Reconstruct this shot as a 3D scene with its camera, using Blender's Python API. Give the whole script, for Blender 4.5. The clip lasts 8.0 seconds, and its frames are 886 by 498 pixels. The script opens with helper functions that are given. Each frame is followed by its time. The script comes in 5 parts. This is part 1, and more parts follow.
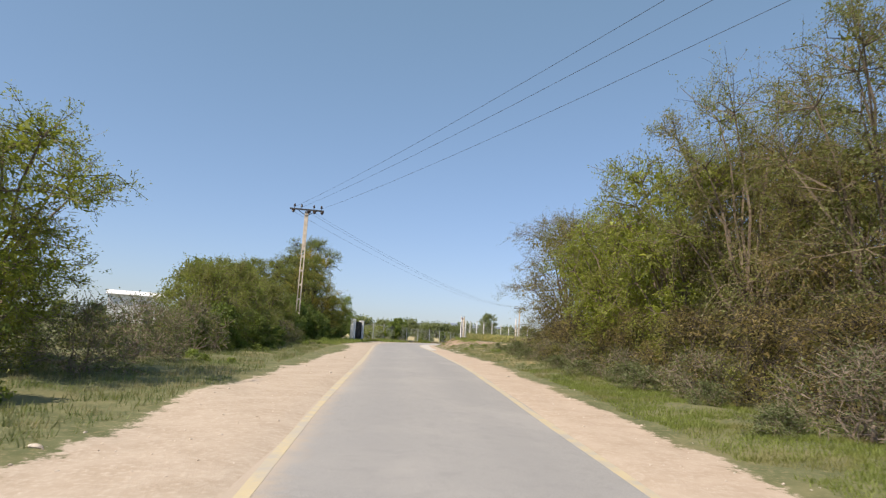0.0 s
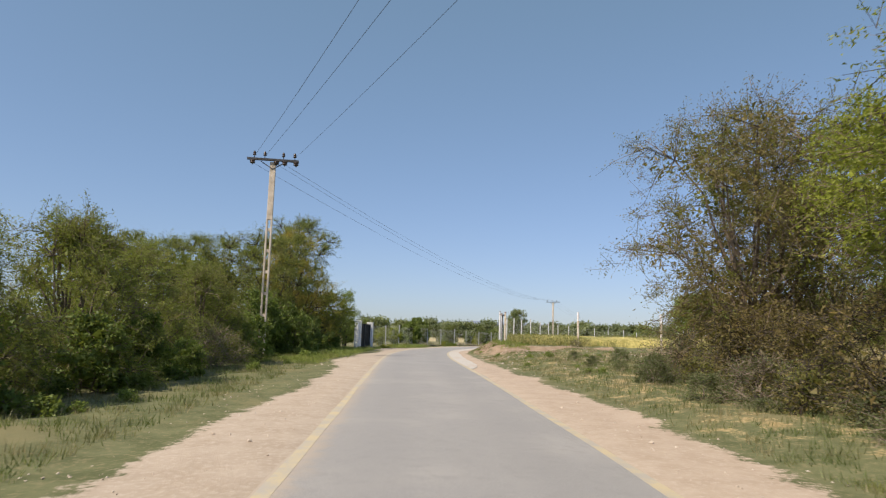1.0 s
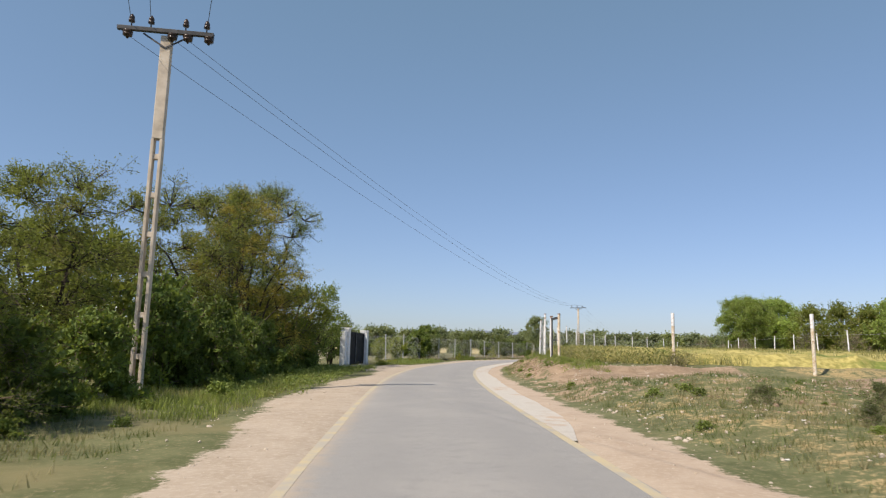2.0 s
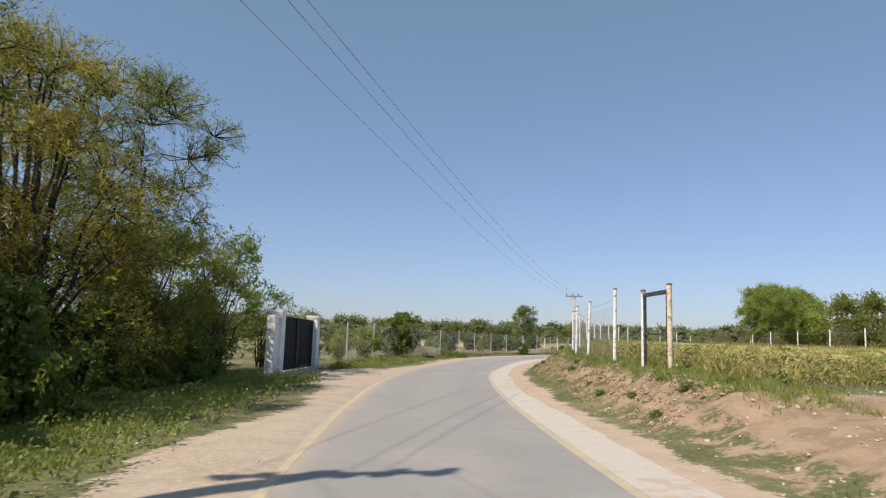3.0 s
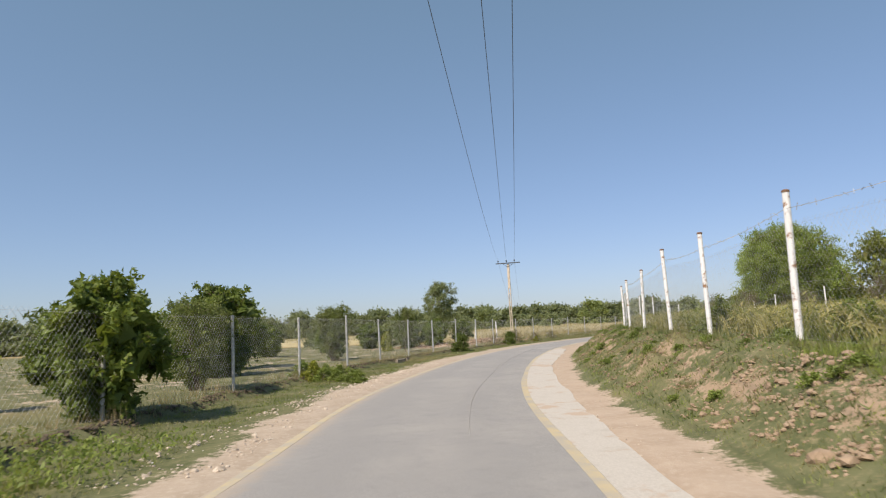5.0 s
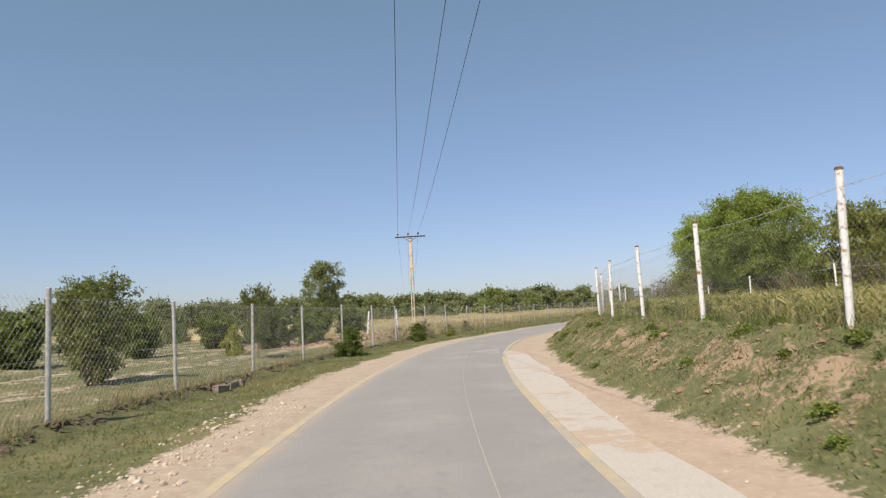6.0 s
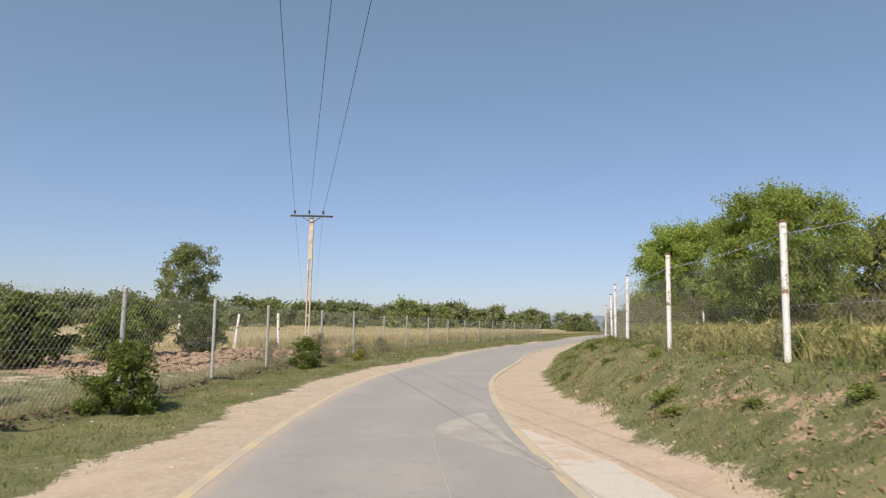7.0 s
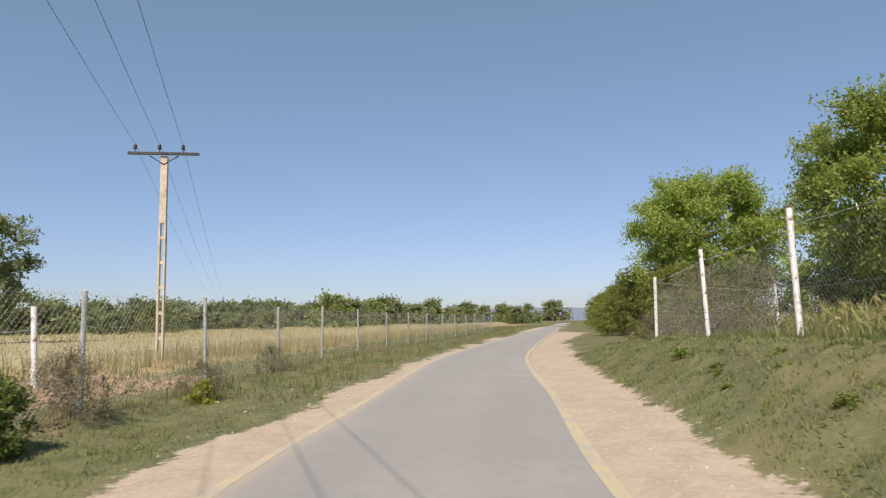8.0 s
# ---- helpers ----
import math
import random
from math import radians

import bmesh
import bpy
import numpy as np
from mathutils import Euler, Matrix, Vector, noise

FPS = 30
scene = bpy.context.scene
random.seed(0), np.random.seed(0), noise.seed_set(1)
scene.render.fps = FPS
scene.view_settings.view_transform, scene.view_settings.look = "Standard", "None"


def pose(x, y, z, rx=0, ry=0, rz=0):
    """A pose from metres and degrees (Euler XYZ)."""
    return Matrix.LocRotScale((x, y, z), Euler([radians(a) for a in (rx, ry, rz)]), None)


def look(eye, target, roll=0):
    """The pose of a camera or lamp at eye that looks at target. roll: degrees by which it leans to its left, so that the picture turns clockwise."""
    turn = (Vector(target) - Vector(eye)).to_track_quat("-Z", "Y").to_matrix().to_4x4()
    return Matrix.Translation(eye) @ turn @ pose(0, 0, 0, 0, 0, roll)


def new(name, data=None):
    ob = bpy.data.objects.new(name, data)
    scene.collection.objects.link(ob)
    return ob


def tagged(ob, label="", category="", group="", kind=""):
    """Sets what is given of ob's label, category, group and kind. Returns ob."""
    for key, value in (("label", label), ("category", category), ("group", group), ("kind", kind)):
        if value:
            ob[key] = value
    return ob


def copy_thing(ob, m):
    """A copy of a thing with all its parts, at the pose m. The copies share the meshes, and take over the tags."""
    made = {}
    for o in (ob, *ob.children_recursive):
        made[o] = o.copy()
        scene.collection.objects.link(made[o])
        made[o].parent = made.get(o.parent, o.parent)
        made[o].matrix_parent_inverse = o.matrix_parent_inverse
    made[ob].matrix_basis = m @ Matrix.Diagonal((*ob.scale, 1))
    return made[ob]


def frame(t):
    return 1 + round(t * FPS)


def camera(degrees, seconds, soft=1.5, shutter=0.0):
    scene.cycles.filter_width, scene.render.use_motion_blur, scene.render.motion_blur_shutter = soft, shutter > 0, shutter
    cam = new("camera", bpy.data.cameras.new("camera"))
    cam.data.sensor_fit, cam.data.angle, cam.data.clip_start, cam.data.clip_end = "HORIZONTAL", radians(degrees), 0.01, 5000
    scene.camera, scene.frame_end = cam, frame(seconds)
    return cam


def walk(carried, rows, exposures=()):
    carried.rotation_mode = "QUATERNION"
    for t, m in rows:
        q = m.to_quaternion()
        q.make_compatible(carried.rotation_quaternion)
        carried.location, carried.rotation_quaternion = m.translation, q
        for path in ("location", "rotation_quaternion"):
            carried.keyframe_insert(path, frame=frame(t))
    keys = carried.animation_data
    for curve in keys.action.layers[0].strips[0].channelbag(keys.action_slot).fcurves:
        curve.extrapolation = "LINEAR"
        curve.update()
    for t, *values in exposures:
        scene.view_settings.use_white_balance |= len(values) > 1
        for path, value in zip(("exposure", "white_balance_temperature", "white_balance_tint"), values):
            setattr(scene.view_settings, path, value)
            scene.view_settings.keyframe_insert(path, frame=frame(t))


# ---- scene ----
cam = camera(67.89, 8.0, soft=1.2, shutter=0.06)
# seconds, place, heading to the left of +y, tilt up, lean
ROWS = [
    (0.0, -0.002, 1.711, 0.624, -3.85, 8.09, 3.56),
    (0.5, 0.149, 8.579, 0.849, -3.5, 7.81, 3.64),
    (1.0, 0.172, 15.946, 1.06, -2.4, 7.89, 1.6),
    (1.2, 0.187, 18.501, 1.127, -2.1, 7.84, 1.21),
    (2.3, -0.052, 33.07, 1.372, -1.75, 8.98, 1.39),
    (2.5, -0.143, 35.866, 1.439, -3.08, 9.06, 1.91),
    (3.0, -0.121, 42.011, 1.468, -4.13, 8.0, 1.83),
    (3.5, 0.118, 48.273, 1.534, -6.21, 7.42, 0.14),
    (4.0, 0.646, 54.569, 1.576, -9.02, 9.29, -0.18),
    (4.2, 0.956, 57.08, 1.561, -9.84, 7.71, -0.04),
    (5.3, 3.84, 72.807, 1.639, -15.58, 6.82, -3.78),
    (5.5, 4.471, 75.518, 1.672, -18.01, 4.24, -3.12),
    (6.0, 6.426, 82.219, 1.716, -23.16, 5.88, -2.76),
    (6.5, 8.77, 88.7, 1.734, -26.85, 6.15, 0.46),
    (7.0, 11.602, 95.039, 1.752, -31.2, 7.03, 1.02),
    (7.5, 14.833, 101.285, 1.755, -33.69, 7.12, -0.29),
    (8.0, 18.523, 106.952, 1.759, -37.47, 6.71, -1.32),
]
EXPOSURES = [(0.0, 0.3, 7050, 12.5), (0.4, 0.17, 7050, 12.5), (1.0, 0.14, 7050, 12.5), (2.5, 0.12, 6950, 12), (3.0, 0.1, 7050, 12.5), (4.0, 0.1, 7000, 12.5), (5.5, 0.1, 7200, 12.5), (7.0, 0.1, 7300, 13), (8.0, 0.12, 7250, 13)]
walk(cam, [(t, pose(x, y, z, 90 + tilt, 0, heading) @ pose(0, 0, 0, 0, 0, lean)) for t, x, y, z, heading, tilt, lean in ROWS], EXPOSURES)

# world and sun: afternoon sun from the left, slightly behind
SUN_FROM = Vector((-5.5, -4.6, 8.25)).normalized()
SUN_EL = math.asin(SUN_FROM.z)
world = bpy.data.worlds.new("sky")
scene.world = world
world.use_nodes = True
wn = world.node_tree
wn.nodes.clear()
w_out = wn.nodes.new("ShaderNodeOutputWorld")
w_bg = wn.nodes.new("ShaderNodeBackground")
w_sky = wn.nodes.new("ShaderNodeTexSky")
w_sky.sky_type = "NISHITA"
w_sky.sun_disc = False
w_sky.sun_elevation = SUN_EL
w_sky.sun_rotation = math.atan2(SUN_FROM.x, SUN_FROM.y)
w_sky.altitude = 500
w_sky.air_density = 1.0
w_sky.dust_density = 1.2
w_sky.ozone_density = 4.0
w_bg.inputs["Strength"].default_value = 0.15
# dusty spring air: a thin even haze over the clear sky
w_thin, w_haze = wn.nodes.new("ShaderNodeMix"), wn.nodes.new("ShaderNodeMix")
for w_mix, w_blend, w_value in ((w_thin, "MULTIPLY", (0.575, 0.535, 0.70)), (w_haze, "ADD", (0.47, 0.90, 0.76))):
    w_mix.data_type, w_mix.blend_type = "RGBA", w_blend
    w_mix.inputs[0].default_value = 1.0
    w_mix.inputs[7].default_value = (*w_value, 1)
wn.links.new(w_sky.outputs[0], w_thin.inputs[6])
wn.links.new(w_thin.outputs[2], w_haze.inputs[6])
wn.links.new(w_haze.outputs[2], w_bg.inputs[0])
wn.links.new(w_bg.outputs[0], w_out.inputs[0])
sun_data = bpy.data.lights.new("sun", "SUN")
sun_data.energy = 5.0
sun_data.angle = radians(0.53)
sun_data.color = (1.0, 0.92, 0.80)
sun = new("sun", sun_data)
sun.matrix_world = look(SUN_FROM * 200, (0, 0, 0))


# ---- materials ----
def material(name):
    m = bpy.data.materials.new(name)
    m.use_nodes = True
    nt = m.node_tree
    bsdf = nt.nodes["Principled BSDF"]
    bsdf.inputs["Specular IOR Level"].default_value = 0.3
    return m, nt, bsdf


def node(nt, kind, **values):
    n = nt.nodes.new(kind)
    for key, value in values.items():
        if key == "operation":
            n.operation = value
        elif key == "data_type":
            n.data_type = value
        elif key == "blend_type":
            n.blend_type = value
        elif key == "attribute_name":
            n.attribute_name = value
        elif key == "feature":
            n.feature = value
        else:
            n.inputs[key.replace("_", " ")].default_value = value
    return n


def math_node(nt, op, a, b=None, clamp=False):
    n = nt.nodes.new("ShaderNodeMath")
    n.operation, n.use_clamp = op, clamp
    for slot, v in enumerate((a, b)):
        if v is None:
            continue
        if isinstance(v, (int, float)):
            n.inputs[slot].default_value = v
        else:
            nt.links.new(v, n.inputs[slot])
    return n.outputs[0]


def mix(nt, fac, a, b, blend="MIX"):
    n = nt.nodes.new("ShaderNodeMix")
    n.data_type, n.blend_type = "RGBA", blend
    for slot, v in ((0, fac), (6, a), (7, b)):
        if isinstance(v, (int, float)):
            n.inputs[slot].default_value = v
        elif isinstance(v, tuple):
            n.inputs[slot].default_value = (*v, 1)
        else:
            nt.links.new(v, n.inputs[slot])
    return n.outputs[2]


def noise_tex(nt, scale, detail=4.0, rough=0.6, vector=None):
    n = node(nt, "ShaderNodeTexNoise", Scale=scale, Detail=detail, Roughness=rough)
    if vector is None:
        c = nt.nodes.new("ShaderNodeTexCoord")
        vector = c.outputs["Object"]
    nt.links.new(vector, n.inputs["Vector"])
    return n.outputs["Fac"]


def ramp(nt, fac, lo, hi):
    n = nt.nodes.new("ShaderNodeMapRange")
    n.interpolation_type = "SMOOTHSTEP"
    n.inputs["From Min"].default_value, n.inputs["From Max"].default_value = lo, hi
    nt.links.new(fac, n.inputs["Value"])
    return n.outputs["Result"]


def bump(nt, bsdf, height, strength, distance):
    b = node(nt, "ShaderNodeBump", Strength=strength, Distance=distance)
    nt.links.new(height, b.inputs["Height"])
    nt.links.new(b.outputs[0], bsdf.inputs["Normal"])


def speckled(name, c1, c2, scale, rough=0.8, c3=None, scale3=1.0, bump_by=0.0, metal=0.0, lo=0.35, hi=0.65):
    m, nt, bsdf = material(name)
    fine = noise_tex(nt, scale, 5)
    col = mix(nt, ramp(nt, fine, lo, hi), c1, c2)
    if c3:
        col = mix(nt, ramp(nt, noise_tex(nt, scale3, 5), 0.52, 0.68), col, c3)
    nt.links.new(col, bsdf.inputs["Base Color"])
    bsdf.inputs["Roughness"].default_value = rough
    bsdf.inputs["Metallic"].default_value = metal
    if bump_by:
        bump(nt, bsdf, fine, 0.6, bump_by)
    return m


def leaf_material(name, dark, light, third=None, share=0.3, glow_through=0.35):
    """Foliage: each leaf takes its own tone; some light passes through it."""
    m = bpy.data.materials.new(name)
    m.use_nodes = True
    nt = m.node_tree
    nt.nodes.clear()
    out = nt.nodes.new("ShaderNodeOutputMaterial")
    geo = nt.nodes.new("ShaderNodeNewGeometry")
    info = nt.nodes.new("ShaderNodeObjectInfo")
    col = mix(nt, geo.outputs["Random Per Island"], dark, light)
    if third:
        patch = noise_tex(nt, 0.9, 3)
        col = mix(nt, ramp(nt, patch, 0.62 - share * 0.4, 0.8 - share * 0.4), col, third)
    tone = math_node(nt, "MULTIPLY_ADD", info.outputs["Random"], 0.4)
    tone.node.inputs[2].default_value = 0.8
    col = mix(nt, 1.0, col, tone, "MULTIPLY")
    dif = nt.nodes.new("ShaderNodeBsdfDiffuse")
    tra = nt.nodes.new("ShaderNodeBsdfTranslucent")
    gls = node(nt, "ShaderNodeBsdfGlossy", Roughness=0.6)
    gls.inputs["Color"].default_value = (0.9, 0.95, 0.9, 1)
    m1 = node(nt, "ShaderNodeMixShader", Fac=glow_through)
    m2 = node(nt, "ShaderNodeMixShader", Fac=0.025)
    nt.links.new(col, dif.inputs["Color"])
    nt.links.new(mix(nt, 0.45, col, (0.36, 0.42, 0.06)), tra.inputs["Color"])
    nt.links.new(dif.outputs[0], m1.inputs[1])
    nt.links.new(tra.outputs[0], m1.inputs[2])
    nt.links.new(m1.outputs[0], m2.inputs[1])
    nt.links.new(gls.outputs[0], m2.inputs[2])
    nt.links.new(m2.outputs[0], out.inputs["Surface"])
    return m


def ground_material():
    m, nt, bsdf = material("ground_soil_and_grass")
    bare = node(nt, "ShaderNodeAttribute", attribute_name="bare").outputs["Fac"]
    red = node(nt, "ShaderNodeAttribute", attribute_name="red").outputs["Fac"]
    straw = node(nt, "ShaderNodeAttribute", attribute_name="straw").outputs["Fac"]
    warm = node(nt, "ShaderNodeAttribute", attribute_name="warm").outputs["Fac"]
    n1, n2, n3 = noise_tex(nt, 0.35, 5), noise_tex(nt, 2.2, 6), noise_tex(nt, 14.0, 6, 0.7)
    n4 = noise_tex(nt, 60.0, 3, 0.7)
    dirt = mix(nt, ramp(nt, n2, 0.35, 0.65), (0.365, 0.3, 0.232), (0.42, 0.352, 0.282))
    dirt = mix(nt, ramp(nt, n3, 0.45, 0.7), dirt, (0.48, 0.41, 0.335))
    dirt = mix(nt, math_node(nt, "MULTIPLY", ramp(nt, n4, 0.58, 0.74), 0.6), dirt, (0.33, 0.245, 0.17))
    sand = mix(nt, ramp(nt, n2, 0.35, 0.65), (0.385, 0.3, 0.228), (0.435, 0.347, 0.27))
    sand = mix(nt, ramp(nt, n3, 0.45, 0.72), sand, (0.465, 0.383, 0.305))
    sand = mix(nt, math_node(nt, "MULTIPLY", ramp(nt, n4, 0.58, 0.74), 0.6), sand, (0.35, 0.26, 0.19))
    dirt = mix(nt, warm, dirt, sand)
    clay = mix(nt, ramp(nt, n2, 0.4, 0.6), (0.245, 0.178, 0.12), (0.325, 0.242, 0.168))
    clay = mix(nt, ramp(nt, n3, 0.5, 0.75), clay, (0.39, 0.3, 0.215))
    clay = mix(nt, math_node(nt, "MULTIPLY", ramp(nt, n4, 0.56, 0.7), 0.6), clay, (0.25, 0.165, 0.105))
    grass = mix(nt, ramp(nt, n2, 0.35, 0.65), (0.098, 0.11, 0.052), (0.15, 0.156, 0.08))
    grass = mix(nt, ramp(nt, n3, 0.48, 0.72), grass, (0.235, 0.205, 0.115))
    grass = mix(nt, ramp(nt, n1, 0.5, 0.7), grass, (0.2, 0.18, 0.095))
    dry = mix(nt, ramp(nt, n3, 0.4, 0.7), (0.28, 0.21, 0.10), (0.42, 0.33, 0.18))
    wob = math_node(nt, "ADD", math_node(nt, "MULTIPLY", math_node(nt, "SUBTRACT", n2, 0.5), 1.3), math_node(nt, "MULTIPLY", math_node(nt, "SUBTRACT", n3, 0.5), 0.9))
    cover = mix(nt, ramp(nt, math_node(nt, "ADD", straw, wob), 0.4, 0.6), grass, dry)
    cover = mix(nt, ramp(nt, math_node(nt, "ADD", red, wob), 0.45, 0.6), cover, clay)
    col = mix(nt, ramp(nt, math_node(nt, "ADD", bare, wob), 0.4, 0.62), cover, dirt)
    nt.links.new(col, bsdf.inputs["Base Color"])
    bsdf.inputs["Roughness"].default_value = 0.95
    bsdf.inputs["Specular IOR Level"].default_value = 0.1
    bump(nt, bsdf, math_node(nt, "ADD", math_node(nt, "MULTIPLY", n3, 0.7), math_node(nt, "MULTIPLY", n4, 0.3)), 0.5, 0.022)
    return m


def asphalt_material():
    m, nt, bsdf = material("worn_asphalt")
    lat = node(nt, "ShaderNodeAttribute", attribute_name="lat").outputs["Fac"]
    n1, n2, n3 = noise_tex(nt, 0.5, 4), noise_tex(nt, 5.0, 6), noise_tex(nt, 140.0, 3, 0.8)
    col = mix(nt, ramp(nt, n3, 0.35, 0.7), (0.22, 0.215, 0.208), (0.38, 0.367, 0.35))
    col = mix(nt, math_node(nt, "MULTIPLY", ramp(nt, n1, 0.45, 0.7), 0.45), col, (0.37, 0.35, 0.325))
    col = mix(nt, math_node(nt, "MULTIPLY", ramp(nt, n2, 0.5, 0.72), 0.45), col, (0.225, 0.22, 0.212))
    track = math_node(nt, "ABSOLUTE", math_node(nt, "SUBTRACT", math_node(nt, "ABSOLUTE", math_node(nt, "ADD", lat, math_node(nt, "MULTIPLY", math_node(nt, "SUBTRACT", n1, 0.5), 0.7))), 0.75))
    col = mix(nt, math_node(nt, "MULTIPLY", math_node(nt, "SUBTRACT", 1.0, ramp(nt, track, 0.05, 0.5)), 0.3), col, (0.245, 0.24, 0.235))
    edge = math_node(nt, "ADD", math_node(nt, "MAXIMUM", math_node(nt, "MULTIPLY", lat, -1.0), math_node(nt, "SUBTRACT", lat, 0.3)), math_node(nt, "MULTIPLY", math_node(nt, "SUBTRACT", n2, 0.5), 0.5))
    col = mix(nt, math_node(nt, "MULTIPLY", ramp(nt, edge, 1.22, 1.62), 0.75), col, (0.45, 0.36, 0.27))
    nt.links.new(col, bsdf.inputs["Base Color"])
    bsdf.inputs["Roughness"].default_value = 0.85
    bump(nt, bsdf, n3, 0.5, 0.006)
    return m


def line_material():
    m, nt, bsdf = material("worn_yellow_paint")
    n2, n3 = noise_tex(nt, 3.0, 6), noise_tex(nt, 45.0, 4, 0.8)
    col = mix(nt, ramp(nt, n3, 0.3, 0.7), (0.495, 0.41, 0.25), (0.465, 0.395, 0.27))
    col = mix(nt, ramp(nt, math_node(nt, "ADD", n2, math_node(nt, "MULTIPLY", n3, 0.3)), 0.5, 0.8), col, (0.385, 0.35, 0.295))
    nt.links.new(col, bsdf.inputs["Base Color"])
    bsdf.inputs["Roughness"].default_value = 0.8
    return m


def cement_material():
    """Pale cement, worn grey in places and half covered by sand."""
    m, nt, bsdf = material("pale_cement")
    n1, n2, n3 = noise_tex(nt, 0.7, 5), noise_tex(nt, 3.5, 6, 0.7), noise_tex(nt, 40.0, 4, 0.7)
    col = mix(nt, ramp(nt, n3, 0.3, 0.7), (0.43, 0.4, 0.355), (0.52, 0.485, 0.435))
    col = mix(nt, math_node(nt, "MULTIPLY", ramp(nt, n2, 0.5, 0.7), 0.6), col, (0.39, 0.355, 0.31))
    sandy = math_node(nt, "ADD", n1, math_node(nt, "MULTIPLY", math_node(nt, "SUBTRACT", n2, 0.5), 0.7))
    col = mix(nt, math_node(nt, "MULTIPLY", ramp(nt, sandy, 0.55, 0.66), 0.8), col, (0.44, 0.335, 0.25))
    nt.links.new(col, bsdf.inputs["Base Color"])
    bsdf.inputs["Roughness"].default_value = 0.9
    bump(nt, bsdf, n2, 0.4, 0.01)
    return m


GROUND = ground_material()
ASPHALT = asphalt_material()
YELLOW = line_material()
CEMENT = cement_material()
BARK = speckled("grey_brown_bark", (0.10, 0.075, 0.05), (0.2, 0.16, 0.12), 20.0, 0.95, bump_by=0.01)
BARK_PALE = speckled("pale_dry_twigs", (0.17, 0.13, 0.10), (0.28, 0.225, 0.175), 12.0, 0.95)
LEAF_LIME = leaf_material("lime_green_acacia_leaves", (0.13, 0.165, 0.02), (0.36, 0.4, 0.05), (0.18, 0.16, 0.036), 0.28, 0.44)
LEAF_OLIVE = leaf_material("olive_acacia_leaves", (0.095, 0.125, 0.025), (0.28, 0.305, 0.06), (0.22, 0.185, 0.06), 0.25, 0.44)
LEAF_BROWN = leaf_material("brownish_acacia_leaves", (0.125, 0.093, 0.036), (0.29, 0.215, 0.078), (0.19, 0.2, 0.045), 0.4, 0.42)
LEAF_AIRY = leaf_material("grey_green_acacia_leaves", (0.12, 0.14, 0.042), (0.27, 0.285, 0.09), (0.22, 0.18, 0.065), 0.35, 0.44)
LEAF_BRIGHT = leaf_material("bright_green_leaves", (0.2, 0.28, 0.055), (0.41, 0.52, 0.12), (0.25, 0.32, 0.075), 0.25, 0.55)
LEAF_CITRUS = leaf_material("dark_citrus_leaves", (0.055, 0.09, 0.018), (0.17, 0.235, 0.042), (0.22, 0.27, 0.04), 0.25, 0.36)
LEAF_YELLOW = leaf_material("yellow_green_leaves", (0.2, 0.225, 0.03), (0.4, 0.4, 0.06))
LEAF_GREY = leaf_material("grey_green_leaves", (0.07, 0.09, 0.035), (0.15, 0.17, 0.075), (0.12, 0.14, 0.05))
# olive leaves, with the haze of distance painted in as a paler, bluer tone
LEAF_FAR = leaf_material("haze_tinted_far_olive_foliage", (0.125, 0.155, 0.078), (0.22, 0.25, 0.125), (0.21, 0.245, 0.1), 0.3)
LEAF_FRESH = leaf_material("far_fresh_foliage", (0.12, 0.155, 0.055), (0.23, 0.27, 0.09), (0.2, 0.23, 0.07), 0.3)
LEAF_GOLD = leaf_material("rusty_golden_leaves", (0.22, 0.165, 0.03), (0.46, 0.35, 0.06), (0.3, 0.3, 0.045), 0.3, 0.5)
LEAF_PALE = leaf_material("pale_grey_green_leaves", (0.16, 0.205, 0.1), (0.33, 0.38, 0.19), (0.24, 0.28, 0.13), 0.3, 0.45)
LEAF_MID = leaf_material("fruit_tree_leaves", (0.085, 0.115, 0.03), (0.22, 0.265, 0.08), (0.16, 0.185, 0.065), 0.3, 0.4)
LEAF_HERB = leaf_material("broad_weed_leaves", (0.11, 0.155, 0.03), (0.25, 0.31, 0.075), (0.2, 0.2, 0.07), 0.25, 0.42)
BARK_DARK = speckled("dark_thorn_bark", (0.035, 0.028, 0.022), (0.08, 0.065, 0.05), 18.0, 0.95)
LITTER = speckled("bleached_litter", (0.68, 0.66, 0.62), (0.80, 0.78, 0.75), 12.0, 0.8)
GRASS = leaf_material("verge_grass_blades", (0.075, 0.107, 0.033), (0.162, 0.19, 0.07), (0.25, 0.21, 0.115), 0.45)
GRASS_LUSH = leaf_material("lush_grass_blades", (0.125, 0.17, 0.03), (0.28, 0.325, 0.072), (0.27, 0.25, 0.1), 0.35)
TURF = leaf_material("greyish_turf_leaves", (0.08, 0.11, 0.04), (0.185, 0.22, 0.088), (0.26, 0.22, 0.125), 0.4)
CROP = leaf_material("yellowing_crop_blades", (0.27, 0.24, 0.09), (0.48, 0.415, 0.19), (0.22, 0.24, 0.075), 0.4, 0.42)
WHEAT = leaf_material("ripening_wheat", (0.28, 0.23, 0.115), (0.43, 0.355, 0.19), (0.33, 0.3, 0.14), 0.3)
DRY = leaf_material("dry_grass_stalks", (0.26, 0.20, 0.10), (0.42, 0.34, 0.2))
STONE = speckled("pale_stones", (0.38, 0.315, 0.25), (0.55, 0.48, 0.40), 9.0, 0.95)
SOIL = speckled("dark_broken_soil", (0.10, 0.08, 0.058), (0.20, 0.155, 0.11), 9.0, 0.97)
CLOD = speckled("reddish_soil_clods", (0.22, 0.155, 0.105), (0.34, 0.25, 0.17), 8.0, 0.97, bump_by=0.02)
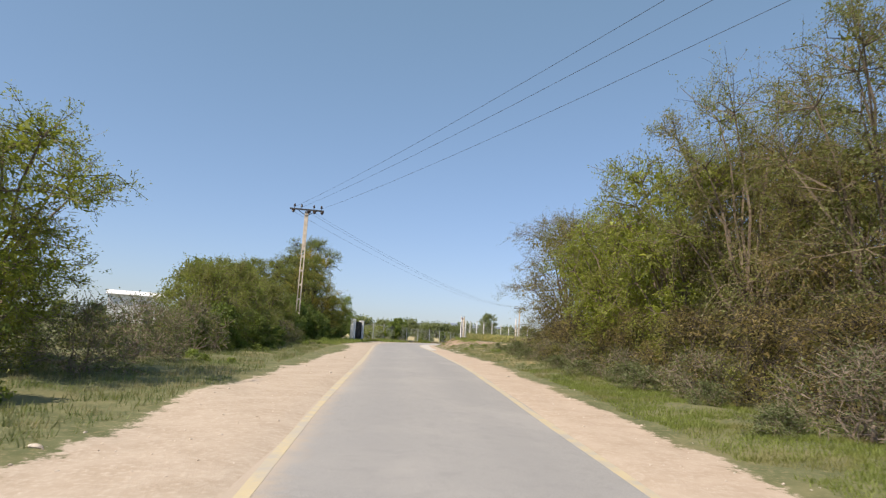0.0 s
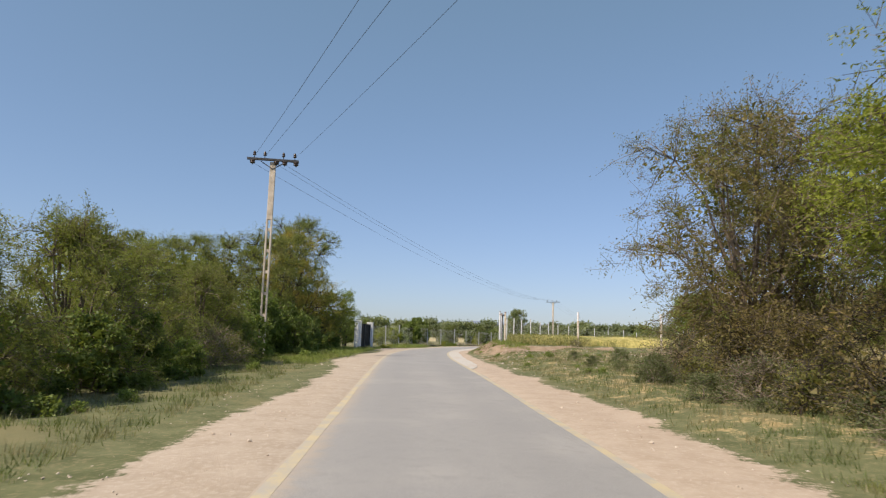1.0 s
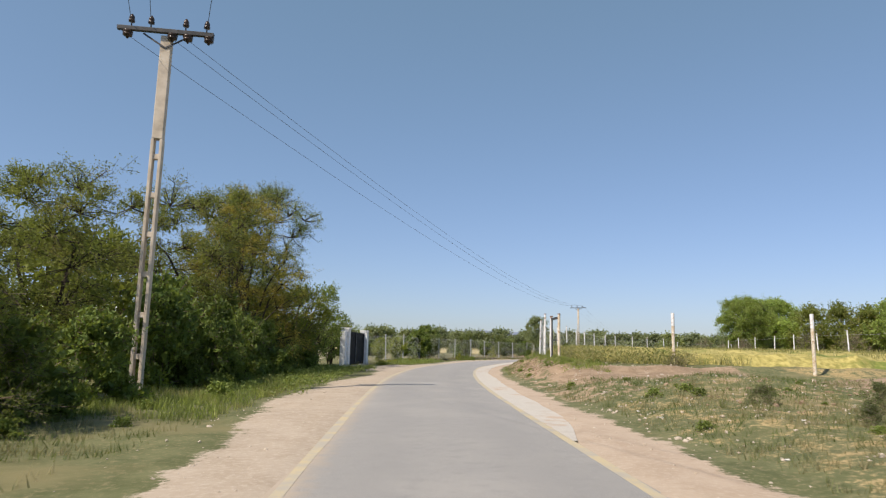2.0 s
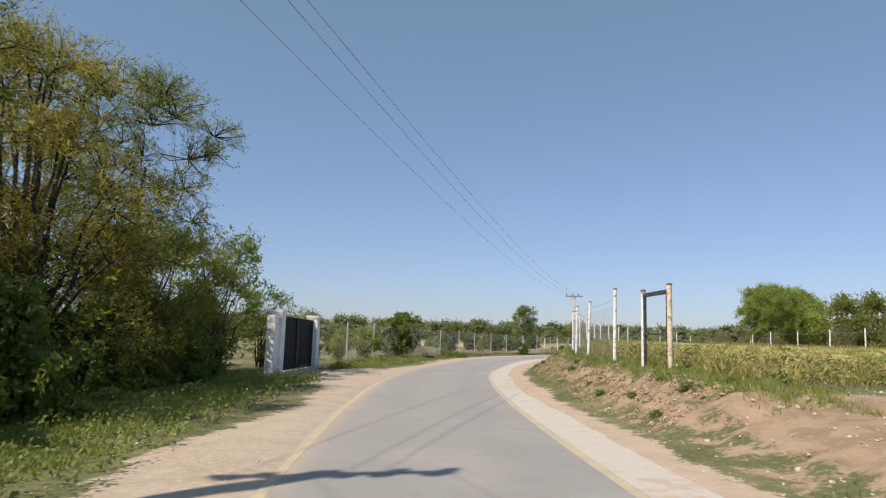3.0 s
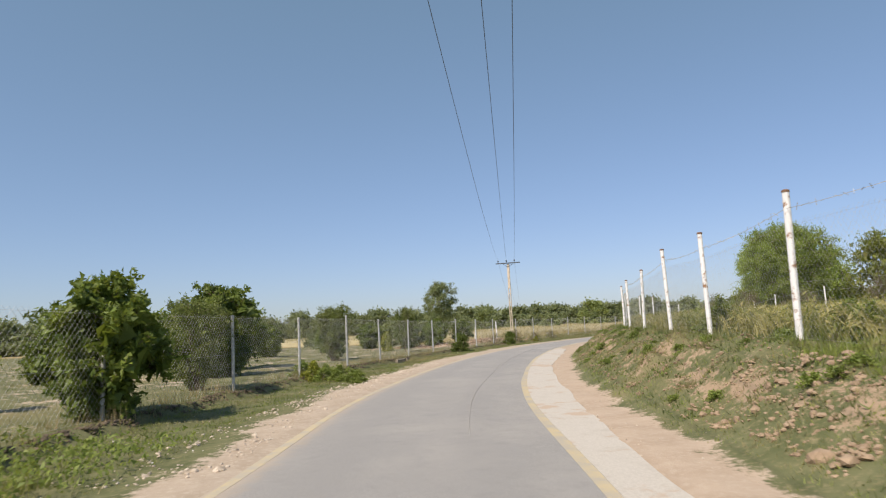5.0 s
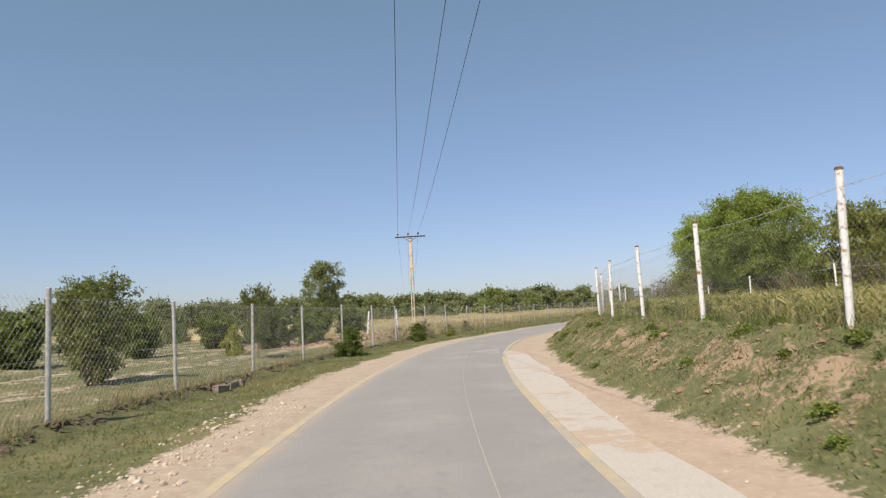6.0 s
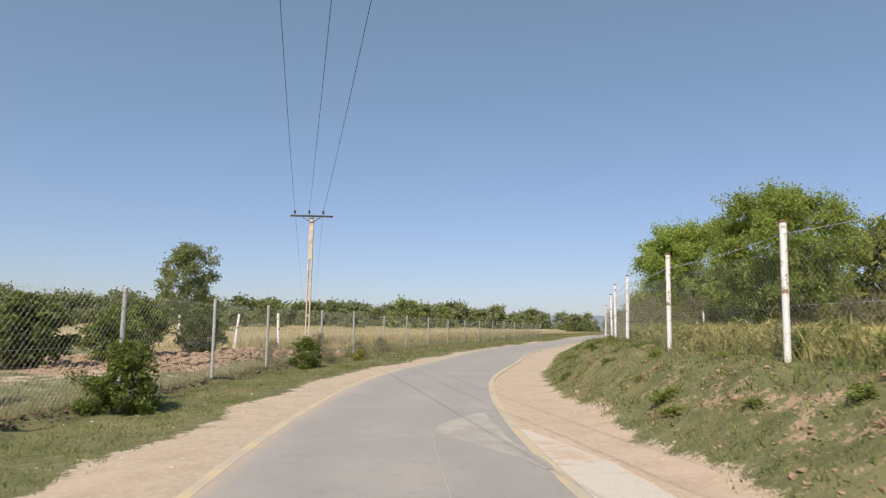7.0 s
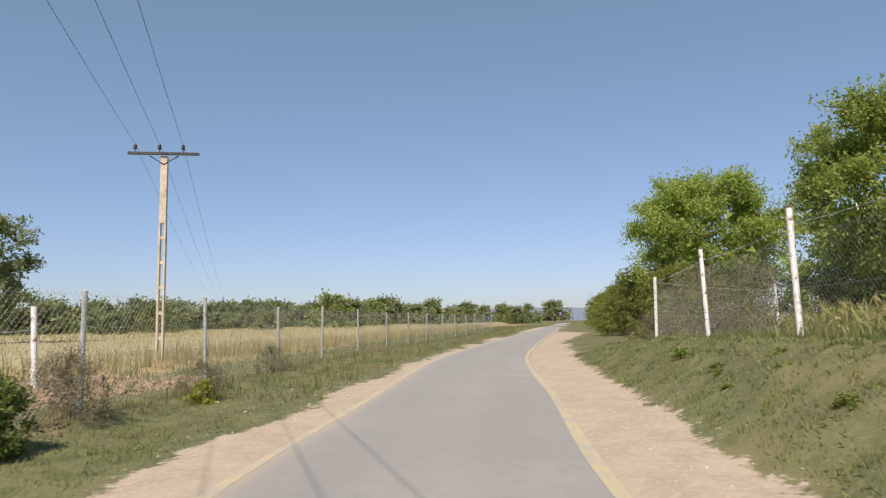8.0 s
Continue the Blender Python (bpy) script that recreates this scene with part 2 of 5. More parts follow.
CLOD_TAN = speckled("tan_soil_clods", (0.26, 0.19, 0.13), (0.36, 0.27, 0.19), 8.0, 0.97, bump_by=0.02)
WHITE_PAINT = speckled("flaking_white_paint", (0.68, 0.69, 0.7), (0.78, 0.785, 0.79), 7.0, 0.6, (0.28, 0.16, 0.09), 9.0)
RUST = speckled("brown_rust", (0.14, 0.08, 0.05), (0.22, 0.13, 0.085), 25.0, 0.9)
RUSTY = speckled("rusted_painted_pipe", (0.68, 0.64, 0.56), (0.56, 0.45, 0.31), 11.0, 0.75, (0.30, 0.17, 0.09), 14.0)
GALV = speckled("galvanised_pipe", (0.38, 0.39, 0.39), (0.52, 0.525, 0.52), 14.0, 0.55, (0.36, 0.33, 0.28), 6.0, metal=0.25)
# wire grey is raised so the base colour stands in for zinc shine
WIRE = speckled("galvanised_wire", (0.42, 0.42, 0.42), (0.58, 0.58, 0.57), 10.0, 0.55, metal=0.3)
DARK_STEEL = speckled("dark_steel_angle", (0.035, 0.038, 0.042), (0.07, 0.07, 0.072), 9.0, 0.55)
GATE_SHEET = speckled("black_painted_sheet", (0.006, 0.006, 0.007), (0.012, 0.012, 0.012), 5.0, 0.75)
PLASTER = speckled("whitewashed_plaster", (0.70, 0.70, 0.70), (0.80, 0.80, 0.79), 4.0, 0.9, (0.42, 0.41, 0.39), 1.6, 0.004)
POLE_PAINT = speckled("weathered_pole_concrete", (0.48, 0.41, 0.325), (0.60, 0.525, 0.43), 3.5, 0.85, (0.38, 0.32, 0.25), 2.0)
INSULATOR = speckled("brown_glazed_porcelain", (0.03, 0.02, 0.018), (0.06, 0.04, 0.03), 6.0, 0.25)
CABLE = speckled("weathered_conductor", (0.05, 0.05, 0.052), (0.08, 0.08, 0.08), 20.0, 0.6)
ROOF_WHITE = speckled("white_roof_sheet", (0.7, 0.7, 0.7), (0.8, 0.8, 0.8), 3.0, 0.6)


# ---- mesh helpers ----
def link_mesh(name, me, mat_, parent=None, label=""):
    if mat_ and not me.materials:
        me.materials.append(mat_)
    ob = new(name, me)
    if parent:
        ob.parent = parent
    if label:
        ob["label"] = label
    return ob


def part(name, bm, mat_, parent=None, label="", smooth=False):
    me = bpy.data.meshes.new(name)
    bm.normal_update()
    bm.to_mesh(me)
    bm.free()
    if smooth:
        for p in me.polygons:
            p.use_smooth = True
    return link_mesh(name, me, mat_, parent, label)


def array_mesh(name, verts, faces, smooth_=False):
    """A mesh from an (n, 3) array and an (m, 3 or 4) array of corners."""
    me = bpy.data.meshes.new(name)
    k = faces.shape[1]
    me.vertices.add(len(verts))
    me.vertices.foreach_set("co", np.ascontiguousarray(verts, dtype=np.float32).ravel())
    me.loops.add(faces.size)
    me.loops.foreach_set("vertex_index", np.ascontiguousarray(faces, dtype=np.int32).ravel())
    me.polygons.add(len(faces))
    me.polygons.foreach_set("loop_start", np.arange(0, faces.size, k, dtype=np.int32))
    me.polygons.foreach_set("use_smooth", np.full(len(faces), smooth_, dtype=bool))
    me.update(calc_edges=True)
    return me


def box(bm, size, at=(0, 0, 0), rot=None, bevel=0.0):
    made = bmesh.ops.create_cube(bm, size=1.0)["verts"]
    m = Matrix.Translation(at) @ (rot or Matrix.Identity(4)) @ Matrix.Diagonal((*size, 1))
    bmesh.ops.transform(bm, matrix=m, verts=made)
    if bevel:
        edges = list({e for v in made for e in v.link_edges})
        bmesh.ops.bevel(bm, geom=edges, offset=bevel, segments=2, affect="EDGES", profile=0.5)


def lathe(bm, profile, at=(0, 0, 0), sides=10, rot=None):
    """A turned solid from (radius, height) pairs."""
    rings = []
    m = Matrix.Translation(at) @ (rot or Matrix.Identity(4))
    for r, z in profile:
        rings.append([bm.verts.new(m @ Vector((r * math.cos(a), r * math.sin(a), z))) for a in (2 * math.pi * k / sides for k in range(sides))])
    for a, b in zip(rings, rings[1:]):
        for k in range(sides):
            bm.faces.new((a[k], a[(k + 1) % sides], b[(k + 1) % sides], b[k]))
    bm.faces.new(rings[-1])
    bm.faces.new(rings[0][::-1])


def tubes(p0, p1, r0, r1, sides=3):
    """Vertices and faces of tapered prisms along many segments at once."""
    p0, p1 = np.asarray(p0, float), np.asarray(p1, float)
    r0, r1 = np.broadcast_to(r0, len(p0)), np.broadcast_to(r1, len(p0))
    d = p1 - p0
    d = d / (np.linalg.norm(d, axis=1, keepdims=True) + 1e-9)
    ref = np.where(np.abs(d[:, 2:3]) > 0.9, np.array([[1.0, 0, 0]]), np.array([[0, 0, 1.0]]))
    u = np.cross(d, ref)
    u /= np.linalg.norm(u, axis=1, keepdims=True)
    v = np.cross(d, u)
    ang = 2 * np.pi * np.arange(sides) / sides
    ring = np.cos(ang)[None, :, None] * u[:, None] + np.sin(ang)[None, :, None] * v[:, None]
    verts = np.concatenate([p0[:, None] + ring * r0[:, None, None], p1[:, None] + ring * r1[:, None, None]], 1)
    k = np.arange(sides)
    quad = np.stack([k, (k + 1) % sides, (k + 1) % sides + sides, k + sides], 1)
    faces = (np.arange(len(p0)) * 2 * sides)[:, None, None] + quad[None]
    return verts.reshape(-1, 3), faces.reshape(-1, 4)


def tube_path(pts, r, sides=4):
    """One connected tube along a run of points."""
    pts = np.asarray(pts, float)
    d = np.gradient(pts, axis=0)
    d /= np.linalg.norm(d, axis=1, keepdims=True)
    u = np.cross(d, np.array([[0, 0, 1.0]]))
    u /= np.linalg.norm(u, axis=1, keepdims=True)
    v = np.cross(d, u)
    ang = 2 * np.pi * np.arange(sides) / sides
    ring = np.cos(ang)[None, :, None] * u[:, None] + np.sin(ang)[None, :, None] * v[:, None]
    verts = (pts[:, None] + ring * r).reshape(-1, 3)
    k = np.arange(sides)
    quad = np.stack([k, (k + 1) % sides, (k + 1) % sides + sides, k + sides], 1)
    faces = (np.arange(len(pts) - 1) * sides)[:, None, None] + quad[None]
    return verts, faces.reshape(-1, 4)


def thing(name, at, label, category, group="", kind=""):
    ob = new(name)
    ob.location = at
    return tagged(ob, label, category, group, kind)


# ---- the road's line and the lie of the land ----
CENTRE = [(1.9, -70, -2.6), (1.2, -30, -1.5), (0.76, -6, -0.832), (0.612, 4, -0.565), (0.593, 12, -0.313), (0.667, 20, -0.101), (0.617, 28, 0.03), (0.524, 36, 0.143), (0.433, 44, 0.214), (0.505, 50, 0.269), (0.795, 56, 0.302), (1.352, 62, 0.332), (2.305, 68, 0.355), (3.842, 74, 0.391), (5.482, 80, 0.426), (7.688, 86, 0.45), (10.237, 92, 0.463), (13.103, 98, 0.465), (16.384, 104, 0.475), (20.43, 110, 0.51), (25.779, 116, 0.572), (33.065, 124, 0.64), (41.3, 131.7, 0.72), (50.2, 139.6, 0.8), (73, 159.5, 1.05), (120, 200, 1.6), (200, 270, 2.6), (300, 356, 3.4)]
HALF = 1.56


def spline(points, step):
    p = np.array(points, float)
    q = np.vstack([2 * p[0] - p[1], p, 2 * p[-1] - p[-2]])
    out = []
    for k in range(1, len(q) - 2):
        n = max(2, int(np.linalg.norm(q[k + 1] - q[k]) / step))
        t = np.arange(n)[:, None] / n
        out.append(0.5 * (2 * q[k] + (q[k + 1] - q[k - 1]) * t + (2 * q[k - 1] - 5 * q[k] + 4 * q[k + 1] - q[k + 2]) * t**2 + (3 * q[k] - q[k - 1] - 3 * q[k + 1] + q[k + 2]) * t**3))
    return np.vstack(out + [p[-1:]])


LINE = spline(CENTRE, 1.0)
TANG = np.gradient(LINE[:, :2], axis=0)
TANG /= np.linalg.norm(TANG, axis=1, keepdims=True)


def road_coords(x, y):
    """For arrays of places: the y of the nearest point of the road's line, the offset to its right, and the road's height there."""
    x, y = np.atleast_1d(np.asarray(x, float)), np.atleast_1d(np.asarray(y, float))
    along, lat, high = np.empty_like(x), np.empty_like(x), np.empty_like(x)
    for a in range(0, len(x), 20000):
        b = slice(a, a + 20000)
        dx, dy = x[b, None] - LINE[None, :, 0], y[b, None] - LINE[None, :, 1]
        k = np.argmin(dx * dx + dy * dy, 1)
        i = np.arange(len(k))
        off = dx[i, k] * TANG[k, 0] + dy[i, k] * TANG[k, 1]
        lat[b] = dx[i, k] * TANG[k, 1] - dy[i, k] * TANG[k, 0]
        far = np.hypot(dx[i, k], dy[i, k])
        lat[b] = np.where(np.abs(off) > 3, np.sign(lat[b]) * far, lat[b])
        along[b] = LINE[k, 1] + np.clip(off, -1, 1) * TANG[k, 1]
        slope = np.gradient(LINE[:, 2])[k]
        high[b] = LINE[k, 2] + np.clip(off, -1, 1) * slope
    return along, lat, high


def smooth(a, b, v):
    t = np.clip((v - a) / (b - a), 0, 1)
    return t * t * (3 - 2 * t)


def waves(x, y, scale, seed):
    """Soft uneven relief from summed sines, about -1 to 1."""
    rng = np.random.default_rng(seed)
    out = np.zeros_like(x)
    for k in range(7):
        a, f, ph = rng.uniform(0, 6.28), rng.uniform(0.6, 1.9) / scale, rng.uniform(0, 6.28)
        out += np.sin((x * math.cos(a) + y * math.sin(a)) * f * 6.28 + ph)
    return out / 3.5


SHOULDER_AT = (37.5, 40, 42, 48, 55.5, 59, 63, 66, 71, 76, 80, 84, 89, 93, 97, 101, 103)
SHOULDER_OUT = (1.68, 2.1, 2.3, 2.25, 2.25, 2.15, 2.25, 2.25, 2.15, 2.15, 2.35, 2.3, 2.25, 2.35, 2.4, 2.3, 1.7)


def height(x, y):
    along, lat, road = road_coords(x, y)
    x, y = np.atleast_1d(x), np.atleast_1d(y)
    far = smooth(60, 200, np.abs(lat))
    left, right = -lat, lat
    verge = -smooth(2.0, 4.0, left) * 0.05 + smooth(4.62 + 0.1 * waves(x, y, 1.6, 21), 4.78 + 0.1 * waves(x, y, 1.6, 21), left) * 0.13 * smooth(67, 72, along) + smooth(5, 30, left) * 0.12
    banked = smooth(30, 52, along)
    dug = along + 0.45 * waves(x, y, 2.6, 22) - 0.25 * np.clip(right - 5, 0, 6)
    bank = smooth(2.7, 4.6, right) * np.interp(dug, [20, 32, 46.5, 47.6, 50.6, 51.1, 52, 58, 70, 80, 104, 112, 119, 124, 132, 150], [0.1, 0.22, 0.27, 0.27, 0.44, 0.6, 0.62, 0.7, 0.71, 0.84, 0.92, 0.94, 0.75, 0.4, 0.12, 0.06])
    bank += 0.34 * np.exp(-((right - 7.2) / 2.0) ** 2 - ((along - 44.6) / 2.3) ** 2) + 0.4 * np.exp(-((right - 11.5) / 2.0) ** 2 - ((along - 44.0) / 3.0) ** 2)
    rough = (waves(x, y, 2.3, 3) * 0.035 + waves(x, y, 0.8, 4) * 0.015) * smooth(2.0, 3.4, np.abs(lat))
    rough += waves(x, y, 1.1, 5) * 0.085 * smooth(3.0, 3.8, right) * (1 - smooth(4.8, 5.6, right)) * banked
    smooth_cut = smooth(46.8, 47.8, dug) * (1 - smooth(50.8, 51.3, dug)) * smooth(3.6, 4.4, right)
    rough += waves(x, y, 0.6, 6) * 0.045 * smooth(3.3, 4.1, right) * (1 - smooth(5.0, 5.8, right)) * banked * (1 - smooth_cut)
    rough += (0.3 + 0.06 * waves(x, y, 0.7, 9)) * np.exp(-((left - 6.9) / 1.0) ** 4 - ((along - 112.0) / 3.2) ** 4)
    rise = waves(x, y, 60, 8) * 0.3 * smooth(40, 120, np.abs(lat))
    z = road + np.where(lat < 0, verge, bank) + rough + rise
    rim = np.interp(along, SHOULDER_AT, SHOULDER_OUT, left=1.66, right=1.66) - 0.1 + 0.05 * waves(x, y, 0.9, 31)
    base = 0.006 - 0.041 * (1 - smooth(1.56, 1.66, left)) * (1 - smooth(rim, rim + 0.12, right)) - 0.02 * (np.abs(lat) < 1.4)
    return z * (1 - far) + far * (0.5 + rise) + base


def ground_z(x, y):
    return float(height(np.array([x]), np.array([y]))[0])


def graded(lo, hi, step, reach, growth=1.16):
    mid = np.arange(lo, hi + step * 0.5, step)
    ext, s = [], step
    v = 0.0
    while v < reach:
        s *= growth
        v += s
        ext.append(v)
    ext = np.array(ext)
    return np.concatenate([lo - ext[::-1], mid, hi + ext])


def build_ground():
    xs, ys = graded(-8, 32, 0.22, 2600), graded(0, 122, 0.24, 2600)
    gx, gy = np.meshgrid(xs, ys)
    x, y = gx.ravel(), gy.ravel()
    z = height(x, y)
    nx, ny = len(xs), len(ys)
    i = np.arange(nx * ny).reshape(ny, nx)
    faces = np.stack([i[:-1, :-1], i[:-1, 1:], i[1:, 1:], i[1:, :-1]], -1).reshape(-1, 4)
    me = array_mesh("ground", np.stack([x, y, z], 1), faces)
    along, lat, _ = road_coords(x, y)
    wob = waves(x, y, 5.0, 11) * 0.35
    edge_l = np.interp(along, [6, 15, 22, 32, 38, 42, 46, 49, 51, 54, 57, 58.5, 60, 66.5, 68, 72, 78, 82, 90, 95, 104, 112, 118, 124], [3.4, 3.35, 2.85, 2.65, 2.7, 3.4, 3.15, 3.1, 2.7, 2.35, 2.4, 3.0, 4.9, 5.0, 2.5, 2.1, 2.35, 2.55, 2.55, 2.95, 2.65, 2.5, 2.2, 2.0]) + wob * 0.4
    edge_r = np.interp(along, [7, 18, 24, 40, 48, 55, 62, 80, 95, 105, 112, 118, 124], [2.95, 2.75, 2.95, 2.72, 2.84, 2.65, 2.77, 2.82, 2.92, 3.02, 2.8, 2.95, 3.2]) + wob * 0.3
    bare = np.where(lat < 0, 1 - smooth(edge_l - 0.45, edge_l + 0.45, -lat), 1 - smooth(edge_r - 0.4, edge_r + 0.4, lat))
    orchard = smooth(66, 72, along) * (1 - smooth(112, 118, along)) * smooth(4.8, 6.0, -lat) * (1 - smooth(45, 60, -lat))
    bare = np.maximum(bare, orchard * (0.35 + 0.12 * np.sin(lat * 2.1)))
    banked = smooth(34, 44, along) * (1 - smooth(112, 122, along))
    red = banked * smooth(3.0, 3.6, lat) * (1 - smooth(3.95, 4.6, lat)) * np.interp(along, [34, 44, 52, 54, 60, 66, 75, 95, 115], [0.2, 0.3, 0.7, 0.72, 0.66, 0.56, 0.5, 0.52, 0.2])
    dug = along + 0.45 * waves(x, y, 2.6, 22) - 0.25 * np.clip(lat - 5, 0, 6)
    red = np.maximum(red, smooth(46.2, 47.4, dug) * (1 - smooth(51.2, 51.7, dug)) * smooth(3.3, 4.2, lat) * (1 - smooth(9, 12, lat)) * 1.1)
    red = np.maximum(red, smooth(38, 41, along) * (1 - smooth(46, 48, along)) * smooth(4.0, 6.0, lat) * (1 - smooth(14, 17, lat)) * (0.36 + 0.4 * smooth(8.5, 10, lat)))
    red = np.maximum(red, smooth(40, 44, along) * (1 - smooth(54, 58, along)) * smooth(2.7, 3.1, lat) * (1 - smooth(4.6, 5.4, lat)) * 0.5)
    red = np.maximum(red, smooth(107, 109, along) * (1 - smooth(118, 121, along)) * smooth(5.6, 6.2, -lat) * (1 - smooth(13, 15, -lat)) * 1.0)
    warm = np.where(lat < 0, np.interp(along, [0, 22, 36, 60, 74], [0.4, 0.35, 0.1, 0.0, 0.3]) + 0.7 * orchard, 1.0) * smooth(1.0, 2.0, np.abs(lat)) * np.interp(along, [20, 40, 96, 112], [0.75, 1.0, 1.0, 0.25])
    straw = smooth(9, 14, lat) * 0.5 + smooth(19, 25, along) * (1 - smooth(44, 48, along)) * smooth(2.6, 3.6, lat) * (1 - smooth(9, 14, lat)) * 0.42 + smooth(112, 120, along) * smooth(7, 9, -lat) * 0.8
    for key, values in (("bare", bare), ("red", red), ("straw", straw), ("warm", warm)):
        at = me.attributes.new(key, "FLOAT", "POINT")
        at.data.foreach_set("value", values.astype(np.float32))
    for p in me.polygons:
        p.use_smooth = True
    ob = link_mesh("ground", me, GROUND)
    return tagged(ob, "sandy roadside ground with grass, bare soil and a low bank", "ground", kind="structure")


def ribbon(name, offsets, lift, mat_, y0=-60.0, y1=330.0, ragged=0.0, seed=1, step=0.5, taper=None, clean=()):
    """A strip along the road between two offsets, with its own thickness and slightly uneven edges."""
    line = spline(CENTRE, step)
    line = line[(line[:, 1] >= y0) & (line[:, 1] <= y1)]
    tang = np.gradient(line[:, :2], axis=0)
    tang /= np.linalg.norm(tang, axis=1, keepdims=True)
    right = np.stack([tang[:, 1], -tang[:, 0]], 1)
    rng = np.random.default_rng(seed)
    n, rows, lats = len(line), [], []
    for k, o in enumerate(offsets):
        shift = np.zeros(n)
        if k in (0, len(offsets) - 1) and k not in clean and ragged:
            shift = np.convolve(rng.normal(0, ragged, n + 8), np.hanning(11)[1:-1] / 3.2, "valid")
        lat = np.full(n, float(o)) + shift if taper is None else np.interp(line[:, 1], taper[0], taper[1 + k]) + shift
        xy = line[:, :2] + right * lat[:, None]
        crown = 0.03 * (1 - (lat / HALF) ** 2).clip(-0.3, 1)
        rows.append(np.column_stack([xy, line[:, 2] + lift + crown]))
        lats.append(lat)
    low = [rows[0] - (0, 0, 0.12), *rows, rows[-1] - (0, 0, 0.12)]
    lats = [lats[0], *lats, lats[-1]]
    m = len(low)
    verts = np.stack(low, 1).reshape(-1, 3)
    i = np.arange(n * m).reshape(n, m)
    faces = np.stack([i[:-1, :-1], i[:-1, 1:], i[1:, 1:], i[1:, :-1]], -1).reshape(-1, 4)
    me = array_mesh(name, verts, faces)
    at = me.attributes.new("lat", "FLOAT", "POINT")
    at.data.foreach_set("value", np.stack(lats, 1).ravel().astype(np.float32))
    return link_mesh(name, me, mat_)


build_ground()
tagged(ribbon("road", np.linspace(-HALF - 0.06, HALF + 0.045, 21), 0.0, ASPHALT, ragged=0.05, seed=4), "narrow worn grey asphalt road with sandy edges", "road", kind="structure")
tagged(ribbon("edge_line_left", (-1.6, -1.485), 0.002, YELLOW, ragged=0.012, seed=5), "faded yellow edge line on the asphalt", "road marking", kind="structure")
tagged(ribbon("edge_line_right", (1.485, 1.61), 0.002, YELLOW, ragged=0.012, seed=6), "faded yellow edge line on the asphalt", "road marking", kind="structure")
tagged(ribbon("cement_shoulder", (1.6, 2.2), 0.008, CEMENT, 37.5, 103, 0.07, 7, step=0.3, clean=(0,), taper=(SHOULDER_AT, (1.6,) * 17, SHOULDER_OUT)), "pale cement strip along the bend", "shoulder", kind="structure")

SEAM = speckled("pale_seam_filler", (0.35, 0.335, 0.315), (0.40, 0.385, 0.36), 8.0, 0.9)
seam = ribbon("road_seam", (0.53, 0.54), 0.006, SEAM, 76, 103, 0.003, 9, taper=((76, 80, 84, 90, 97, 103), (0.55, 0.6, 0.66, 0.62, 0.5, 0.42), (0.557, 0.607, 0.667, 0.627, 0.507, 0.427)))
tagged(seam, "thin pale seam along the asphalt", "road marking", kind="structure")
DUST = speckled("dusted_asphalt", (0.29, 0.28, 0.265), (0.36, 0.343, 0.318), 2.5, 0.9)
patch = ribbon("cement_patch", (0.5, 1.5), 0.005, DUST, 100.6, 104.4, 0.1, 10, step=0.2, taper=((100.6, 101.2, 101.8, 102.4, 103.0, 103.6, 104.4), (1.46, 1.2, 0.95, 0.55, 0.62, 0.9, 1.3), (1.5, 1.47, 1.4, 1.3, 1.36, 1.3, 1.36)))
tagged(patch, "pale dusty cement patch on the bend", "road patch", kind="structure")


